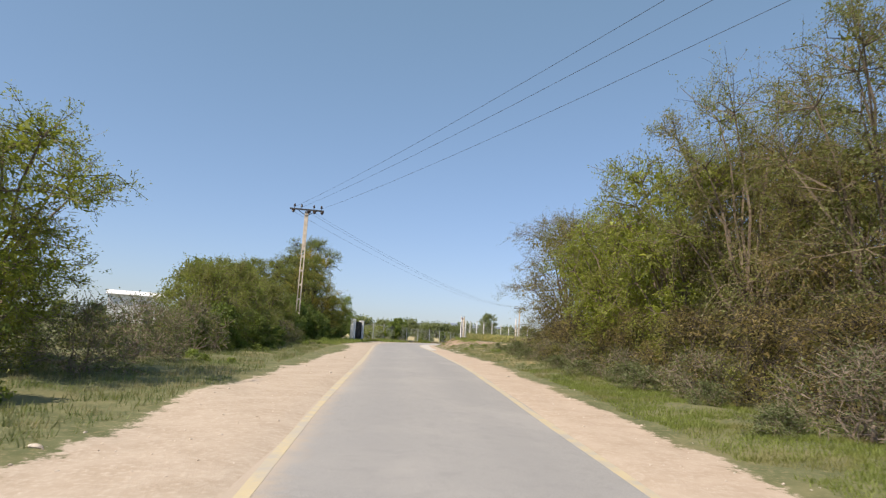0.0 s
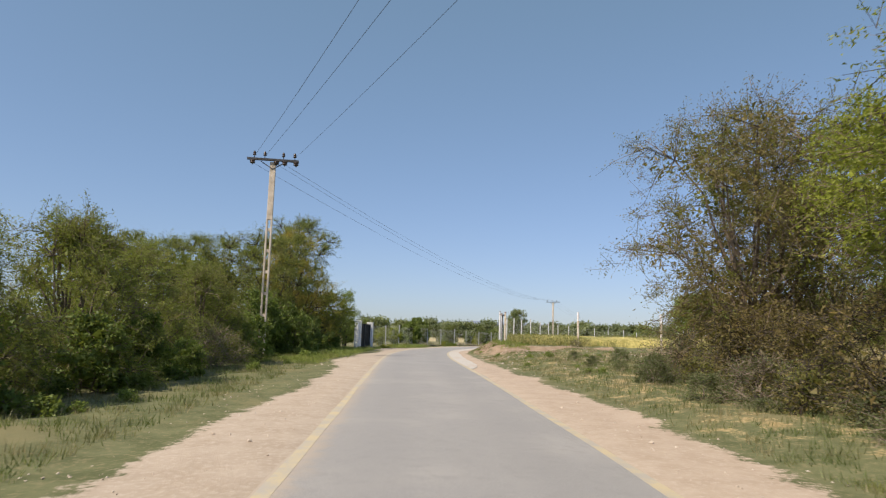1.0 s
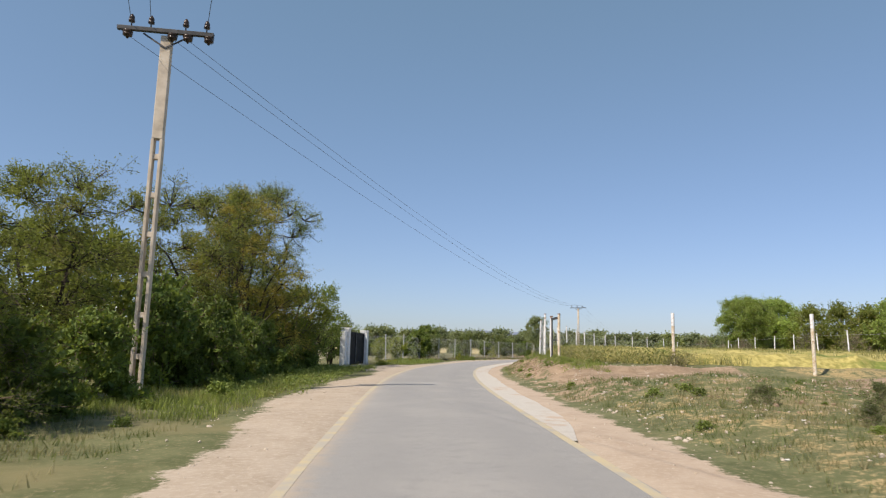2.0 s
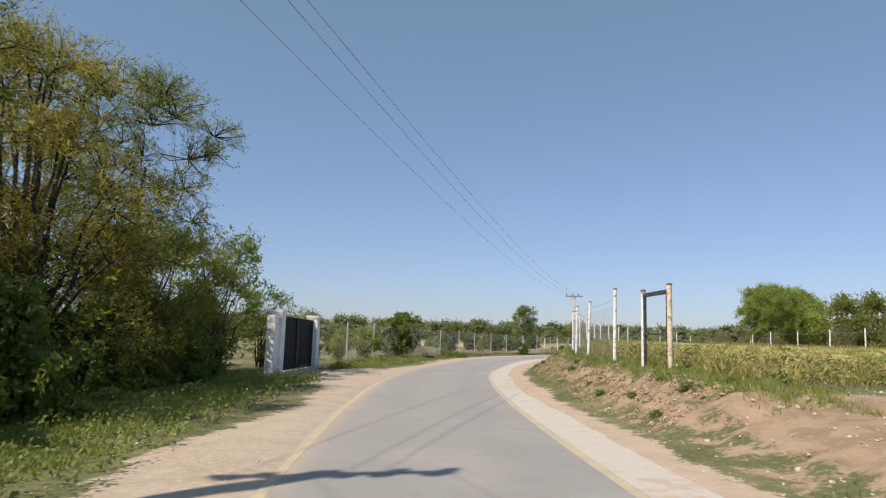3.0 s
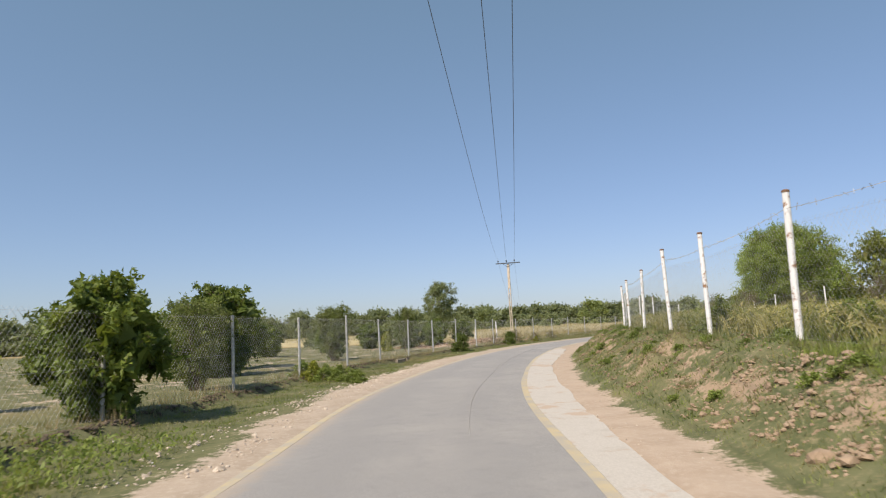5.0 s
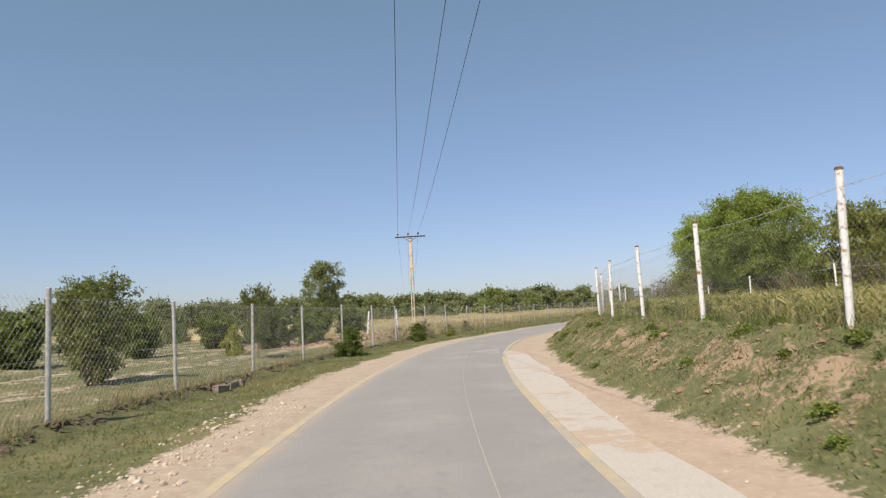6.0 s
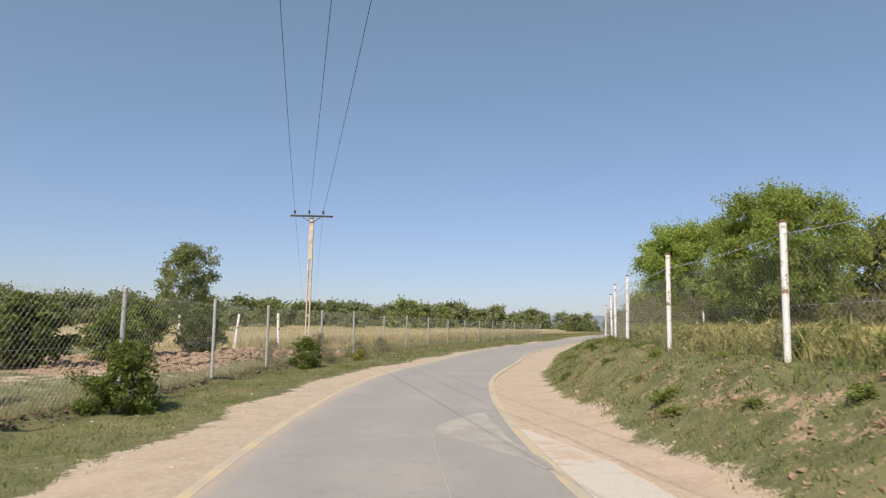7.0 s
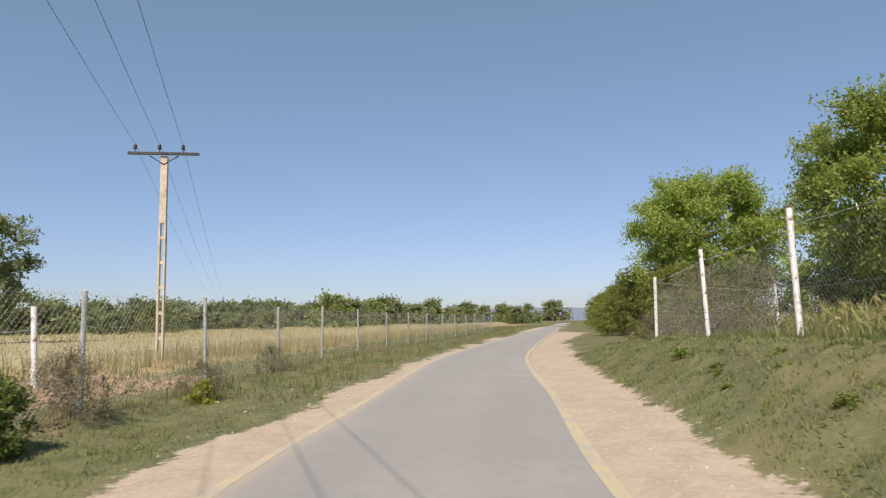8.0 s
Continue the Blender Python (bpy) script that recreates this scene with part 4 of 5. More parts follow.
# right roadside thicket
for x, y, turn, size, tall, kind in ((9.0, 8.4, 0.5, 1.0, 1.0, ACACIA_T), (8.8, 12.4, 2.1, 1.05, 1.05, ACACIA_T), (8.4, 16.6, 1.2, 1.05, 1.05, ACACIA_T), (7.3, 22.4, 3.7, 1.05, 1.02, ACACIA_L), (7.8, 19.0, 1.5, 1.12, 1.15, ACACIA_L), (8.7, 25.2, 4.4, 1.0, 1.1, ACACIA_L), (7.9, 30.6, 0.2, 1.22, 0.96, ACACIA_C), (11.0, 33.5, 1.9, 1.0, 1.0, ACACIA_C),
                                     (11.5, 12.7, 2.8, 1.2, 1.2, FAR_ACACIA), (11.6, 19.3, 5.2, 1.2, 1.2, FAR_ACACIA), (11.8, 27.5, 0.8, 1.1, 1.1, FAR_ACACIA),
                                     (7.3, 9.0, 0.3, 1.1, 1.0, THORN), (7.2, 11.6, 1.0, 1.0, 1.1, THORN), (7.1, 14.2, 2.0, 1.1, 1.0, THORN), (7.0, 16.9, 3.0, 1.0, 1.1, THORN), (7.0, 19.6, 4.2, 1.1, 1.0, THORN), (6.9, 22.2, 5.1, 1.0, 1.0, THORN), (6.8, 24.8, 0.7, 1.1, 1.0, THORN), (6.9, 29.6, 1.9, 1.0, 0.9, THORN), (9.6, 18.6, 4.0, 1.05, 1.15, ACACIA_C), (9.4, 14.6, 0.9, 1.0, 1.05, ACACIA_C), (9.6, 10.2, 2.9, 1.0, 1.05, ACACIA_C), (6.9, 27.2, 5.0, 0.9, 1.0, THORN), (9.8, 22.8, 1.4, 1.0, 1.2, ACACIA_A)):
    put(kind, x, y, turn, size, tall)
for x, y, turn, size, tall in ((5.9, 9.7, 0.0, 0.8, 0.9), (6.0, 14.2, 1.0, 0.8, 0.7), (5.9, 18.4, 2.1, 0.7, 0.7), (6.1, 22.8, 3.3, 0.8, 0.7), (5.9, 26.6, 4.0, 0.7, 0.7), (6.3, 31.0, 5.0, 0.8, 0.8), (7.8, 34.4, 1.5, 0.8, 0.7), (12.7, 42.9, 0.6, 0.4, 0.7), (9.2, 52.4, 2.6, 0.35, 0.7)):
    put(DRY_BUSH, x, y, turn, size, tall)

# trees behind the crop on the right, and the thorny scrub at the fence's corner
for x, y, turn, size, tall in ((42.6, 113.9, 0.4, 0.88, 1.08), (53.2, 127.6, 2.0, 1.12, 1.0)):
    put(TREE_R, x, y, turn, size, tall)
for x, y, turn, size, tall in ((49.4, 117.7, 3.6, 0.8, 0.85), (60.5, 112.8, 1.2, 0.9, 0.9), (56.0, 102.8, 2.6, 1.0, 0.95), (59.0, 95.5, 4.4, 1.05, 1.0), (62.9, 87.4, 5.2, 1.0, 0.9)):
    put(TREE_FAR, x, y, turn, size, tall)
for x, y, turn, size, tall in ((41.6, 112.6, 0.7, 1.2, 1.2), (43.6, 116.8, 4.1, 1.3, 1.25), (39.8, 109.2, 2.7, 1.1, 1.1), (39.5, 119.7, 0.0, 1.3, 1.2), (43.0, 119.6, 1.1, 1.4, 1.25), (46.3, 115.7, 2.3, 1.5, 1.2), (49.1, 111.5, 3.4, 1.5, 1.3), (51.4, 105.7, 5.0, 1.5, 1.2)):
    put(DRY_BUSH, x, y, turn, size, tall, "tall grey thorny scrub along the fence")
for x, y, turn, size, tall in ((44.5, 122.0, 0.3, 0.75, 0.7), (48.6, 126.6, 1.7, 0.95, 0.85), (54.8, 133.6, 2.9, 1.05, 0.9), (60.4, 139.0, 4.0, 1.0, 0.85), (67.0, 144.6, 0.5, 0.95, 0.85), (74.0, 150.6, 1.9, 0.95, 0.9), (82.0, 157.4, 3.2, 1.0, 0.95), (91.0, 165.5, 5.0, 1.0, 0.95), (101.0, 174.5, 1.2, 1.05, 0.95), (51.0, 113.2, 0.8, 1.4, 1.1), (55.9, 114.9, 0.8, 1.4, 1.2), (54.8, 107.5, 0.8, 1.4, 1.05), (57.0, 101.8, 2.2, 1.4, 1.1), (60.0, 93.5, 3.9, 1.3, 1.0)):
    put(FAR_ACACIA, x, y, turn, size, tall)
put(DRY_BUSH, 39.4, 121.7, 2.0, 0.8, 0.8, "pinkish dry shrub beside the road")

# orchard on the left
for x, y, turn, size, tall, kind in ((0.6, 95.4, 0.5, 1.15, 1.0, CITRUS), (0.7, 90.6, 4.5, 1.05, 1.0, CITRUS), (-2.6, 72.7, 1.5, 0.55, 1.0, FRUIT), (-1.5, 76.1, 2.5, 0.8, 1.0, FRUIT), (-3.0, 82.0, 0.6, 0.8, 1.0, FRUIT), (0.9, 84.5, 3.1, 0.8, 0.95, ORCHARD), (-4.1, 72.6, 4.1, 0.6, 1.0, CITRUS), (0.0, 80.2, 0.4, 0.8, 1.05, CITRUS),
                                     (-6.3, 84.7, 0.9, 0.6, 0.9, CITRUS), (-4.6, 92.2, 1.9, 0.65, 0.9, CITRUS), (-1.6, 98.0, 2.7, 0.75, 0.85, CITRUS), (5.0, 99.3, 0.2, 0.92, 1.0, ORCHARD), (9.5, 106.3, 1.3, 0.95, 1.0, YOUNG),
                                     (5.5, 112.7, 2.2, 0.75, 0.9, CITRUS), (11.3, 115.3, 3.9, 0.9, 0.8, CITRUS), (1.7, 109.2, 5.1, 0.85, 0.85, CITRUS), (-8.2, 67.3, 0.7, 0.9, 1.0, CITRUS), (-9.0, 71.5, 3.4, 0.9, 0.9, CITRUS), (14.6, 121.3, 0.6, 0.9, 0.85, CITRUS), (9.0, 119.2, 1.8, 0.9, 0.8, CITRUS), (13.6, 117.7, 2.6, 0.75, 0.8, CITRUS), (16.9, 121.8, 5.6, 0.8, 0.85, CITRUS)):
    put(kind, x, y, turn, size, tall)
put(UPRIGHT, 20.2, 143.0, 0.4, 1.12, 0.95)
put(WEED, 9.0, 110.6, 0.3, 1.25, 1.4, "round yellow-green shrub in the orchard")
for k, (x, y, size) in enumerate(((3.6, 87.9, 0.95), (-1.4, 69.8, 0.55), (-0.5, 71.8, 0.5), (-2.1, 68.0, 0.6), (-1.7, 69.0, 0.5), (22.2, 118.6, 0.7))):
    put(WEED, x, y, k * 1.3, size, 0.9)
for k, (x, y, size) in enumerate(((3.9, 87.4, 0.8), (4.3, 86.8, 0.75), (4.6, 86.2, 0.6), (4.6, 85.4, 0.6), (3.3, 88.6, 0.8))):
    put(TALL_WEED, x, y, k * 1.7, size, 0.75)
put(BUSH, 12.8, 106.2, 1.0, 0.85, 1.0, "dark-green bush leaning on the fence")
put(BUSH, 18.9, 115.3, 2.0, 0.85, 0.9, "dark-green bush at the foot of the fence")
for k, (x, y, size) in enumerate(((19.9, 117.1, 0.5), (22.3, 118.9, 0.42), (25.6, 123.7, 0.4), (17.9, 115.6, 0.4))):
    put(DRY_BUSH, x, y, k * 1.7, size, 1.1, "tuft of dry stalks by the fence")

rng = np.random.default_rng(33)
for k in range(14):
    put(GREY_WEED, rng.uniform(4.2, 9.0), 24 + 1.3 * k + rng.uniform(-1, 1), rng.uniform(0, 6), rng.uniform(0.35, 0.9), rng.uniform(0.7, 1.0))
for k in range(16):
    put(GREY_WEED, rng.uniform(4.7, 6.2), 10 + 1.6 * k + rng.uniform(-0.8, 0.8), rng.uniform(0, 6), rng.uniform(0.6, 1.1), rng.uniform(0.7, 1.0))
rng = np.random.default_rng(31)
for k in range(18):
    a = k / 17
    x, y = -14 + 26 * a + rng.uniform(-6, 4), 84 + 44 * a + rng.uniform(-3, 22)
    put(FAR_TREE, x, y, rng.uniform(0, 6), rng.uniform(0.24, 0.34), rng.uniform(0.9, 1.2), "dark-green fruit tree deep in the orchard")
for k in range(76):
    a = k / 75
    x, y = -80 + 215 * a + rng.uniform(-4, 4), 190 + 62 * a + rng.uniform(-10, 22)
    put(FAR_TREE if k % 9 else FAR_BRIGHT, x, y, rng.uniform(0, 6), rng.uniform(0.9, 1.5), rng.uniform(0.65, 1.0))
for k in range(60):
    a = k / 59
    x, y = -60 + 190 * a + rng.uniform(-1.5, 1.5), 206 + 52 * a + rng.uniform(-3, 3)
    put(FAR_TREE, x, y, rng.uniform(0, 6), rng.uniform(1.3, 1.9), rng.uniform(0.65, 0.9), "low far hedgerow tree beyond the wheat")
for k in range(30):
    a = k / 29
    x, y = 64 + 18 * math.sin(a * 3) + rng.uniform(-5, 8), 36 + 84 * a + rng.uniform(-3, 3)
    put(FAR_TREE if k % 3 else FAR_BRIGHT, x, y, rng.uniform(0, 6), rng.uniform(0.9, 1.4), rng.uniform(0.8, 1.1))
for k in range(34):
    side = 1 if k % 2 else -1
    a = k / 33
    bx, by = 50 + 120 * a, 139 + 103 * a
    off = (11 + rng.uniform(0, 9)) if side > 0 else (34 * (1 - a) ** 2 + 9 + rng.uniform(0, 10))
    put(FAR_TREE if k % 4 else FAR_BRIGHT, bx + side * off * 0.63, by - side * off * 0.77, rng.uniform(0, 6), rng.uniform(0.7, 1.2), rng.uniform(0.7, 1.1))
for k in range(46):
    a = radians(-60 + 150 * k / 45)
    r = rng.uniform(280, 380)
    put(FAR_TREE, r * math.sin(a), 60 + r * math.cos(a), rng.uniform(0, 6), rng.uniform(2.2, 3.4), rng.uniform(0.5, 0.75), "far olive-green tree on the horizon")


# ---- power poles ----
def power_pole(at, heading, tall, arm, label, seats=(-0.46, 0.02, 0.46), strain=()):
    ob = thing("power_pole", at, label, "power pole", "power line")
    ob.rotation_euler = (0, 0, heading)
    bm = bmesh.new()
    for s in (-1, 1):
        box(bm, (0.07, 0.2, tall - 2.4), (s * 0.095, 0, (tall - 2.4) / 2 - 0.2), bevel=0.012)
    for z in np.arange(0.8, tall - 2.6, 0.9):
        box(bm, (0.13, 0.14, 0.12), (0, 0, z), bevel=0.01)
    box(bm, (0.24, 0.2, 2.5), (0, 0, tall - 1.35), bevel=0.015)
    part("shaft", bm, POLE_PAINT, ob)
    bm = bmesh.new()
    box(bm, (arm, 0.1, 0.1), (0, -0.14, tall - 0.02), bevel=0.008)
    part("crossarm", bm, DARK_STEEL, ob, "dark steel crossarm")
    for s in (-1, 1):
        bm = bmesh.new()
        box(bm, (0.04, 0.012, 0.6), (s * 0.25, -0.11, tall - 0.26), Matrix.Rotation(s * radians(58), 4, "Y"))
        part("brace", bm, DARK_STEEL, ob)
    for k, x in enumerate(seats):
        bm = bmesh.new()
        lathe(bm, ((0.015, 0), (0.015, 0.1), (0.07, 0.11), (0.075, 0.15), (0.045, 0.17), (0.065, 0.19), (0.06, 0.23), (0.035, 0.28), (0.02, 0.3)), (x * arm, -0.14, tall + 0.03))
        part("insulator", bm, INSULATOR, ob, smooth=True)
    for x in strain:
        bm = bmesh.new()
        lathe(bm, ((0.02, 0.02), (0.02, -0.02), (0.1, -0.03), (0.12, -0.07), (0.05, -0.09), (0.11, -0.11), (0.11, -0.15), (0.04, -0.18), (0.02, -0.22)), (x * arm, -0.14, tall - 0.05))
        part("strain_insulator", bm, INSULATOR, ob, "dark disc insulator under the arm", smooth=True)
    return ob


P1, P2 = Vector((-6.05, 43.7, 0)), Vector((24.84, 131.9, 0))
P1.z, P2.z = ground_z(P1.x, P1.y), ground_z(P2.x, P2.y)
T1, T2 = 8.5 - P1.z, 8.3 - P2.z
SEATS_1, SEATS_2 = (-0.36, -0.16, 0.2, 0.42), (-0.4, -0.06, 0.27)
pole_1 = power_pole(P1, 0.12, T1, 2.15, "weathered concrete power pole with a dark steel crossarm", SEATS_1, (-0.39, 0.07, 0.23, 0.45))
pole_2 = power_pole(P2, -0.49, T2, 2.48, "weathered concrete power pole standing in the wheat", SEATS_2)
P0 = Vector((22.0, -30.0, 0))
P0.z = ground_z(P0.x, P0.y)
pole_0 = power_pole(P0, 0.3, 9.0, 2.45, "weathered concrete power pole with a dark steel crossarm")
P3 = Vector((90.0, 312.0, 0))
P3.z = ground_z(P3.x, P3.y)
pole_3 = power_pole(P3, -0.3, 8.0, 2.45, "far concrete power pole beyond the wheat")


def overhead_wire(a, b, sag):
    n = 40
    t = np.linspace(0, 1, n + 1)[:, None]
    pts = np.array(a) * (1 - t) + np.array(b) * t
    pts[:, 2] -= sag * 4 * (t * (1 - t))[:, 0]
    v, f = tube_path(pts, 0.0065)
    ob = link_mesh("overhead_wire", array_mesh("overhead_wire", v, f), CABLE)
    return tagged(ob, "dark bare conductor strung between the power poles", "wire", "power line wires")


def wire_ends(pole, tall, arm, seats=(-0.46, 0.02, 0.46), drop=0.0):
    c, s_ = math.cos(pole.rotation_euler.z), math.sin(pole.rotation_euler.z)
    return [Vector((pole.location.x + x * arm * c + 0.14 * s_, pole.location.y + x * arm * s_ - 0.14 * c, pole.location.z + tall + 0.31 - drop)) for x in seats]


for first, second, sag in ((wire_ends(pole_0, 9.0, 2.45), wire_ends(pole_1, T1, 2.15, (-0.36, -0.16, 0.42), 0.2), 1.1), (wire_ends(pole_1, T1, 2.15, (-0.39, 0.07, 0.23), 0.5), wire_ends(pole_2, T2, 2.48, (-0.4, -0.06, 0.27)), 1.5), (wire_ends(pole_2, T2, 2.48, SEATS_2), wire_ends(pole_3, 8.0, 2.45), 2.4)):
    for a, b in zip(first, second):
        overhead_wire(a, b, sag)


# ---- fences ----
def pipe_mesh(name, r, tall, mat_, cap=True, rust=0.02):
    bm = bmesh.new()
    top = [(r, tall - 0.03), (r * 1.12, tall - 0.028), (r * 1.12, tall), (r * 0.7, tall + 0.012)] if cap else [(r, tall)]
    lathe(bm, [(r, -0.3), (r, tall * 0.5), (r, tall - 0.075), *top], sides=10)
    me = bpy.data.meshes.new(name)
    bm.normal_update()
    for f in bm.faces:
        f.material_index = int(cap and f.calc_center_median().z > tall - rust)
    bm.to_mesh(me)
    bm.free()
    me.materials.append(mat_)
    me.materials.append(RUST)
    return me


def chain_panel(a, b, h, pitch, parent, origin, wire_r=0.0017):
    """The diamond mesh of one bay, from the foot at a to the foot at b."""
    a, b = np.array(a) - origin, np.array(b) - origin
    length = np.linalg.norm((b - a)[:2])
    starts = np.arange(-h, length, pitch)
    p0, p1 = [], []
    for sgn in (1, -1):
        u0 = np.clip(starts, 0, length)
        u1 = np.clip(starts + h, 0, length)
        w0, w1 = (u0 - starts), (u1 - starts)
        if sgn < 0:
            w0, w1 = h - w0, h - w1
        ok = u1 - u0 > 0.02
        for u, w, out in ((u0, w0, p0), (u1, w1, p1)):
            q = a + (b - a) * (u / length)[:, None]
            q[:, 2] += w + 0.04
            out.append(q[ok])
    rails = [(0.04, wire_r * 1.2), (h - 0.01, wire_r * 1.4), (h * 0.5, wire_r * 1.1)]
    p0, p1 = np.vstack(p0), np.vstack(p1)
    r = np.full(len(p0), wire_r)
    for z, rr in rails:
        p0, p1, r = np.vstack([p0, a + (0, 0, z)]), np.vstack([p1, b + (0, 0, z)]), np.append(r, rr)
    v, f = tubes(p0, p1, r, r, 3)
    link_mesh("chain_link_panel", array_mesh("chain_link_panel", v, f), WIRE, parent)


def fence(points, label, post_mesh, tall, pitch, seed, barbed=0.0, lean=0.012, wire_r=0.0017, mesh_to=999):
    """A chain-link fence with a post at each point."""
    rng = np.random.default_rng(seed)
    feet = [np.array([x, y, ground_z(x, y)]) for x, y in points]
    origin = feet[0]
    ob = thing("fence", origin, label, "fence", "wire fences")
    for k, f in enumerate(feet):
        post = new("post", post_mesh)
        post.parent = ob
        post.location = f - origin
        post.rotation_euler = (rng.normal(0, lean), rng.normal(0, lean), rng.uniform(0, 6))
        post.scale = (1, 1, rng.uniform(0.97, 1.04))
    for k, (a, b) in enumerate(zip(feet, feet[1:])):
        if k < mesh_to:
            chain_panel(a, b, tall, pitch, ob, origin, wire_r)
    if barbed:
        p0, p1 = [], []
        for a, b in zip(feet, feet[1:]):
            n = max(8, int(np.linalg.norm(b - a) / 0.16))
            t = np.linspace(0, 1, n + 1)[:, None]
            q = a + (b - a) * t - origin
            q[:, 2] += barbed - 0.05 * 4 * (t * (1 - t))[:, 0]
            p0.append(q[:-1]), p1.append(q[1:])
            barb = rng.normal(0, 0.022, (n, 3))
            p0.append(q[:-1] - barb), p1.append(q[:-1] + barb)
        v, f = tubes(np.vstack(p0), np.vstack(p1), 0.004, 0.004, 3)
        link_mesh("barbed_wire", array_mesh("barbed_wire", v, f), WIRE, ob)
    return ob


def beside(stations, offset):
    """Places at the given stations of the road, that far to its right."""
    out = []
    for k, y in enumerate(stations):
        n = int(np.argmin(np.abs(LINE[:, 1] - y)))
        back = (y - LINE[n, 1]) / TANG[n, 1]
        o = offset[min(k, len(offset) - 1)]
        out.append((LINE[n, 0] + TANG[n, 0] * back + TANG[n, 1] * o, LINE[n, 1] + TANG[n, 1] * back - TANG[n, 0] * o))
    return out


LEFT_FENCE = beside((67.05, 70.2, 74.4, 78.5, 82.7, 86.5, 90.6, 94.0, 97.8, 101.6, 104.9, 108.0, 110.9, 113.9, 117.4, 120.6, 123.6, 126.6, 129.6, 132.6, 135.6, 138.8, 142.0, 145.2, 148.4, 152.0, 156.0),
                    (-5.15, -5.04, -5.2, -5.1, -5.03, -5.0, -5.06, -4.98, -4.99, -5.0, -4.86, -4.8, -5.05, -5.06, -5.4, -5.3))
fence(LEFT_FENCE, "galvanised chain-link fence on grey pipe posts along the orchard", pipe_mesh("post", 0.036, 1.74, GALV, True, -1.0), 1.66, 0.12, 41, wire_r=0.0013)
fence(((20.05, 121.9), (19.4, 126.5), (17.9, 132.5), (16.4, 138.5), (14.9, 144.5)), "old white-painted concrete posts between orchard and wheat field", pipe_mesh("post", 0.055, 1.6, WHITE_PAINT, False), 1.2, 0.2, 42, lean=0.05, mesh_to=0, barbed=1.2)
RIGHT_FENCE = beside((60.1, 64.6, 69.0, 73.0, 77.0, 81.1, 85.2, 89.7, 94.0, 98.3, 102.8, 106.8, 111.6, 115.0, 118.6, 122.2), (4.78, 4.79, 4.77, 4.7, 4.85, 5.05, 5.2, 5.2, 5.14, 5.15, 5.14, 5.06, 5.17, 5.12, 5.33, 5.3))
BACK_FENCE = [(42.8, 118.7), (39.0, 111.6), (36.9, 104.5), (35.5, 98.0), (34.3, 92.0), (32.8, 86.0), (31.3, 80.0), (29.8, 74.0), (28.3, 68.0), (27.0, 62.0), (25.6, 56.0)]
fence(RIGHT_FENCE + BACK_FENCE, "chain-link fence on rust-flecked white posts round the crop field", pipe_mesh("post", 0.046, 1.95, WHITE_PAINT), 1.5, 0.1, 43, barbed=1.72, lean=0.015, mesh_to=16, wire_r=0.0008)


def sign_frame():
    """Two painted posts that carry an empty frame of dark steel angle."""
    a, b = Vector((5.71, 55.59, 0)), Vector((5.69, 57.01, 0))
    a.z, b.z = ground_z(a.x, a.y), ground_z(b.x, b.y)
    ob = thing("frame_stand", a, "empty dark steel frame between two flaking white pipe posts", "sign frame")
    for foot, m, top in ((a, RUSTY, 2.84), (b, WHITE_PAINT, 2.81)):
        o = new("post", pipe_mesh("post", 0.055, top - foot.z, m))
        o.parent, o.location = ob, foot - a
    d = (b - a).normalized()
    turn = Matrix.Rotation(-math.atan2(d.x, d.y), 4, "Z")
    mid = (b - a) / 2
    for z in (1.68, 0.78):
        bm = bmesh.new()
        box(bm, (0.07, 1.34, 0.09 if z > 1 else 0.04), mid + Vector((0, 0, z)), turn, 0.006)
        part("rail", bm, DARK_STEEL, ob)
    for sgn in (-1, 1):
        bm = bmesh.new()
        box(bm, (0.06, 0.065, 1.75), mid + d * sgn * 0.62 + Vector((0, 0, 0.78)), turn, 0.006)
        part("upright", bm, DARK_STEEL, ob)
    return ob


sign_frame()
def marker_post(x, y, tall):
    ob = thing("marker_post", (x, y, ground_z(x, y)), "weathered pole with a white-painted top in the crop", "post")
    new("shaft", pipe_mesh("shaft", 0.06, tall - 0.2, RUSTY, False)).parent = ob
    o = new("top", pipe_mesh("top", 0.064, 0.2, WHITE_PAINT, False))
    o.parent, o.location = ob, (0, 0, tall - 0.2)


marker_post(9.66, 53.7, 2.87 - ground_z(9.66, 53.7))
marker_post(13.6, 51.3, 2.8 - ground_z(13.6, 51.3))


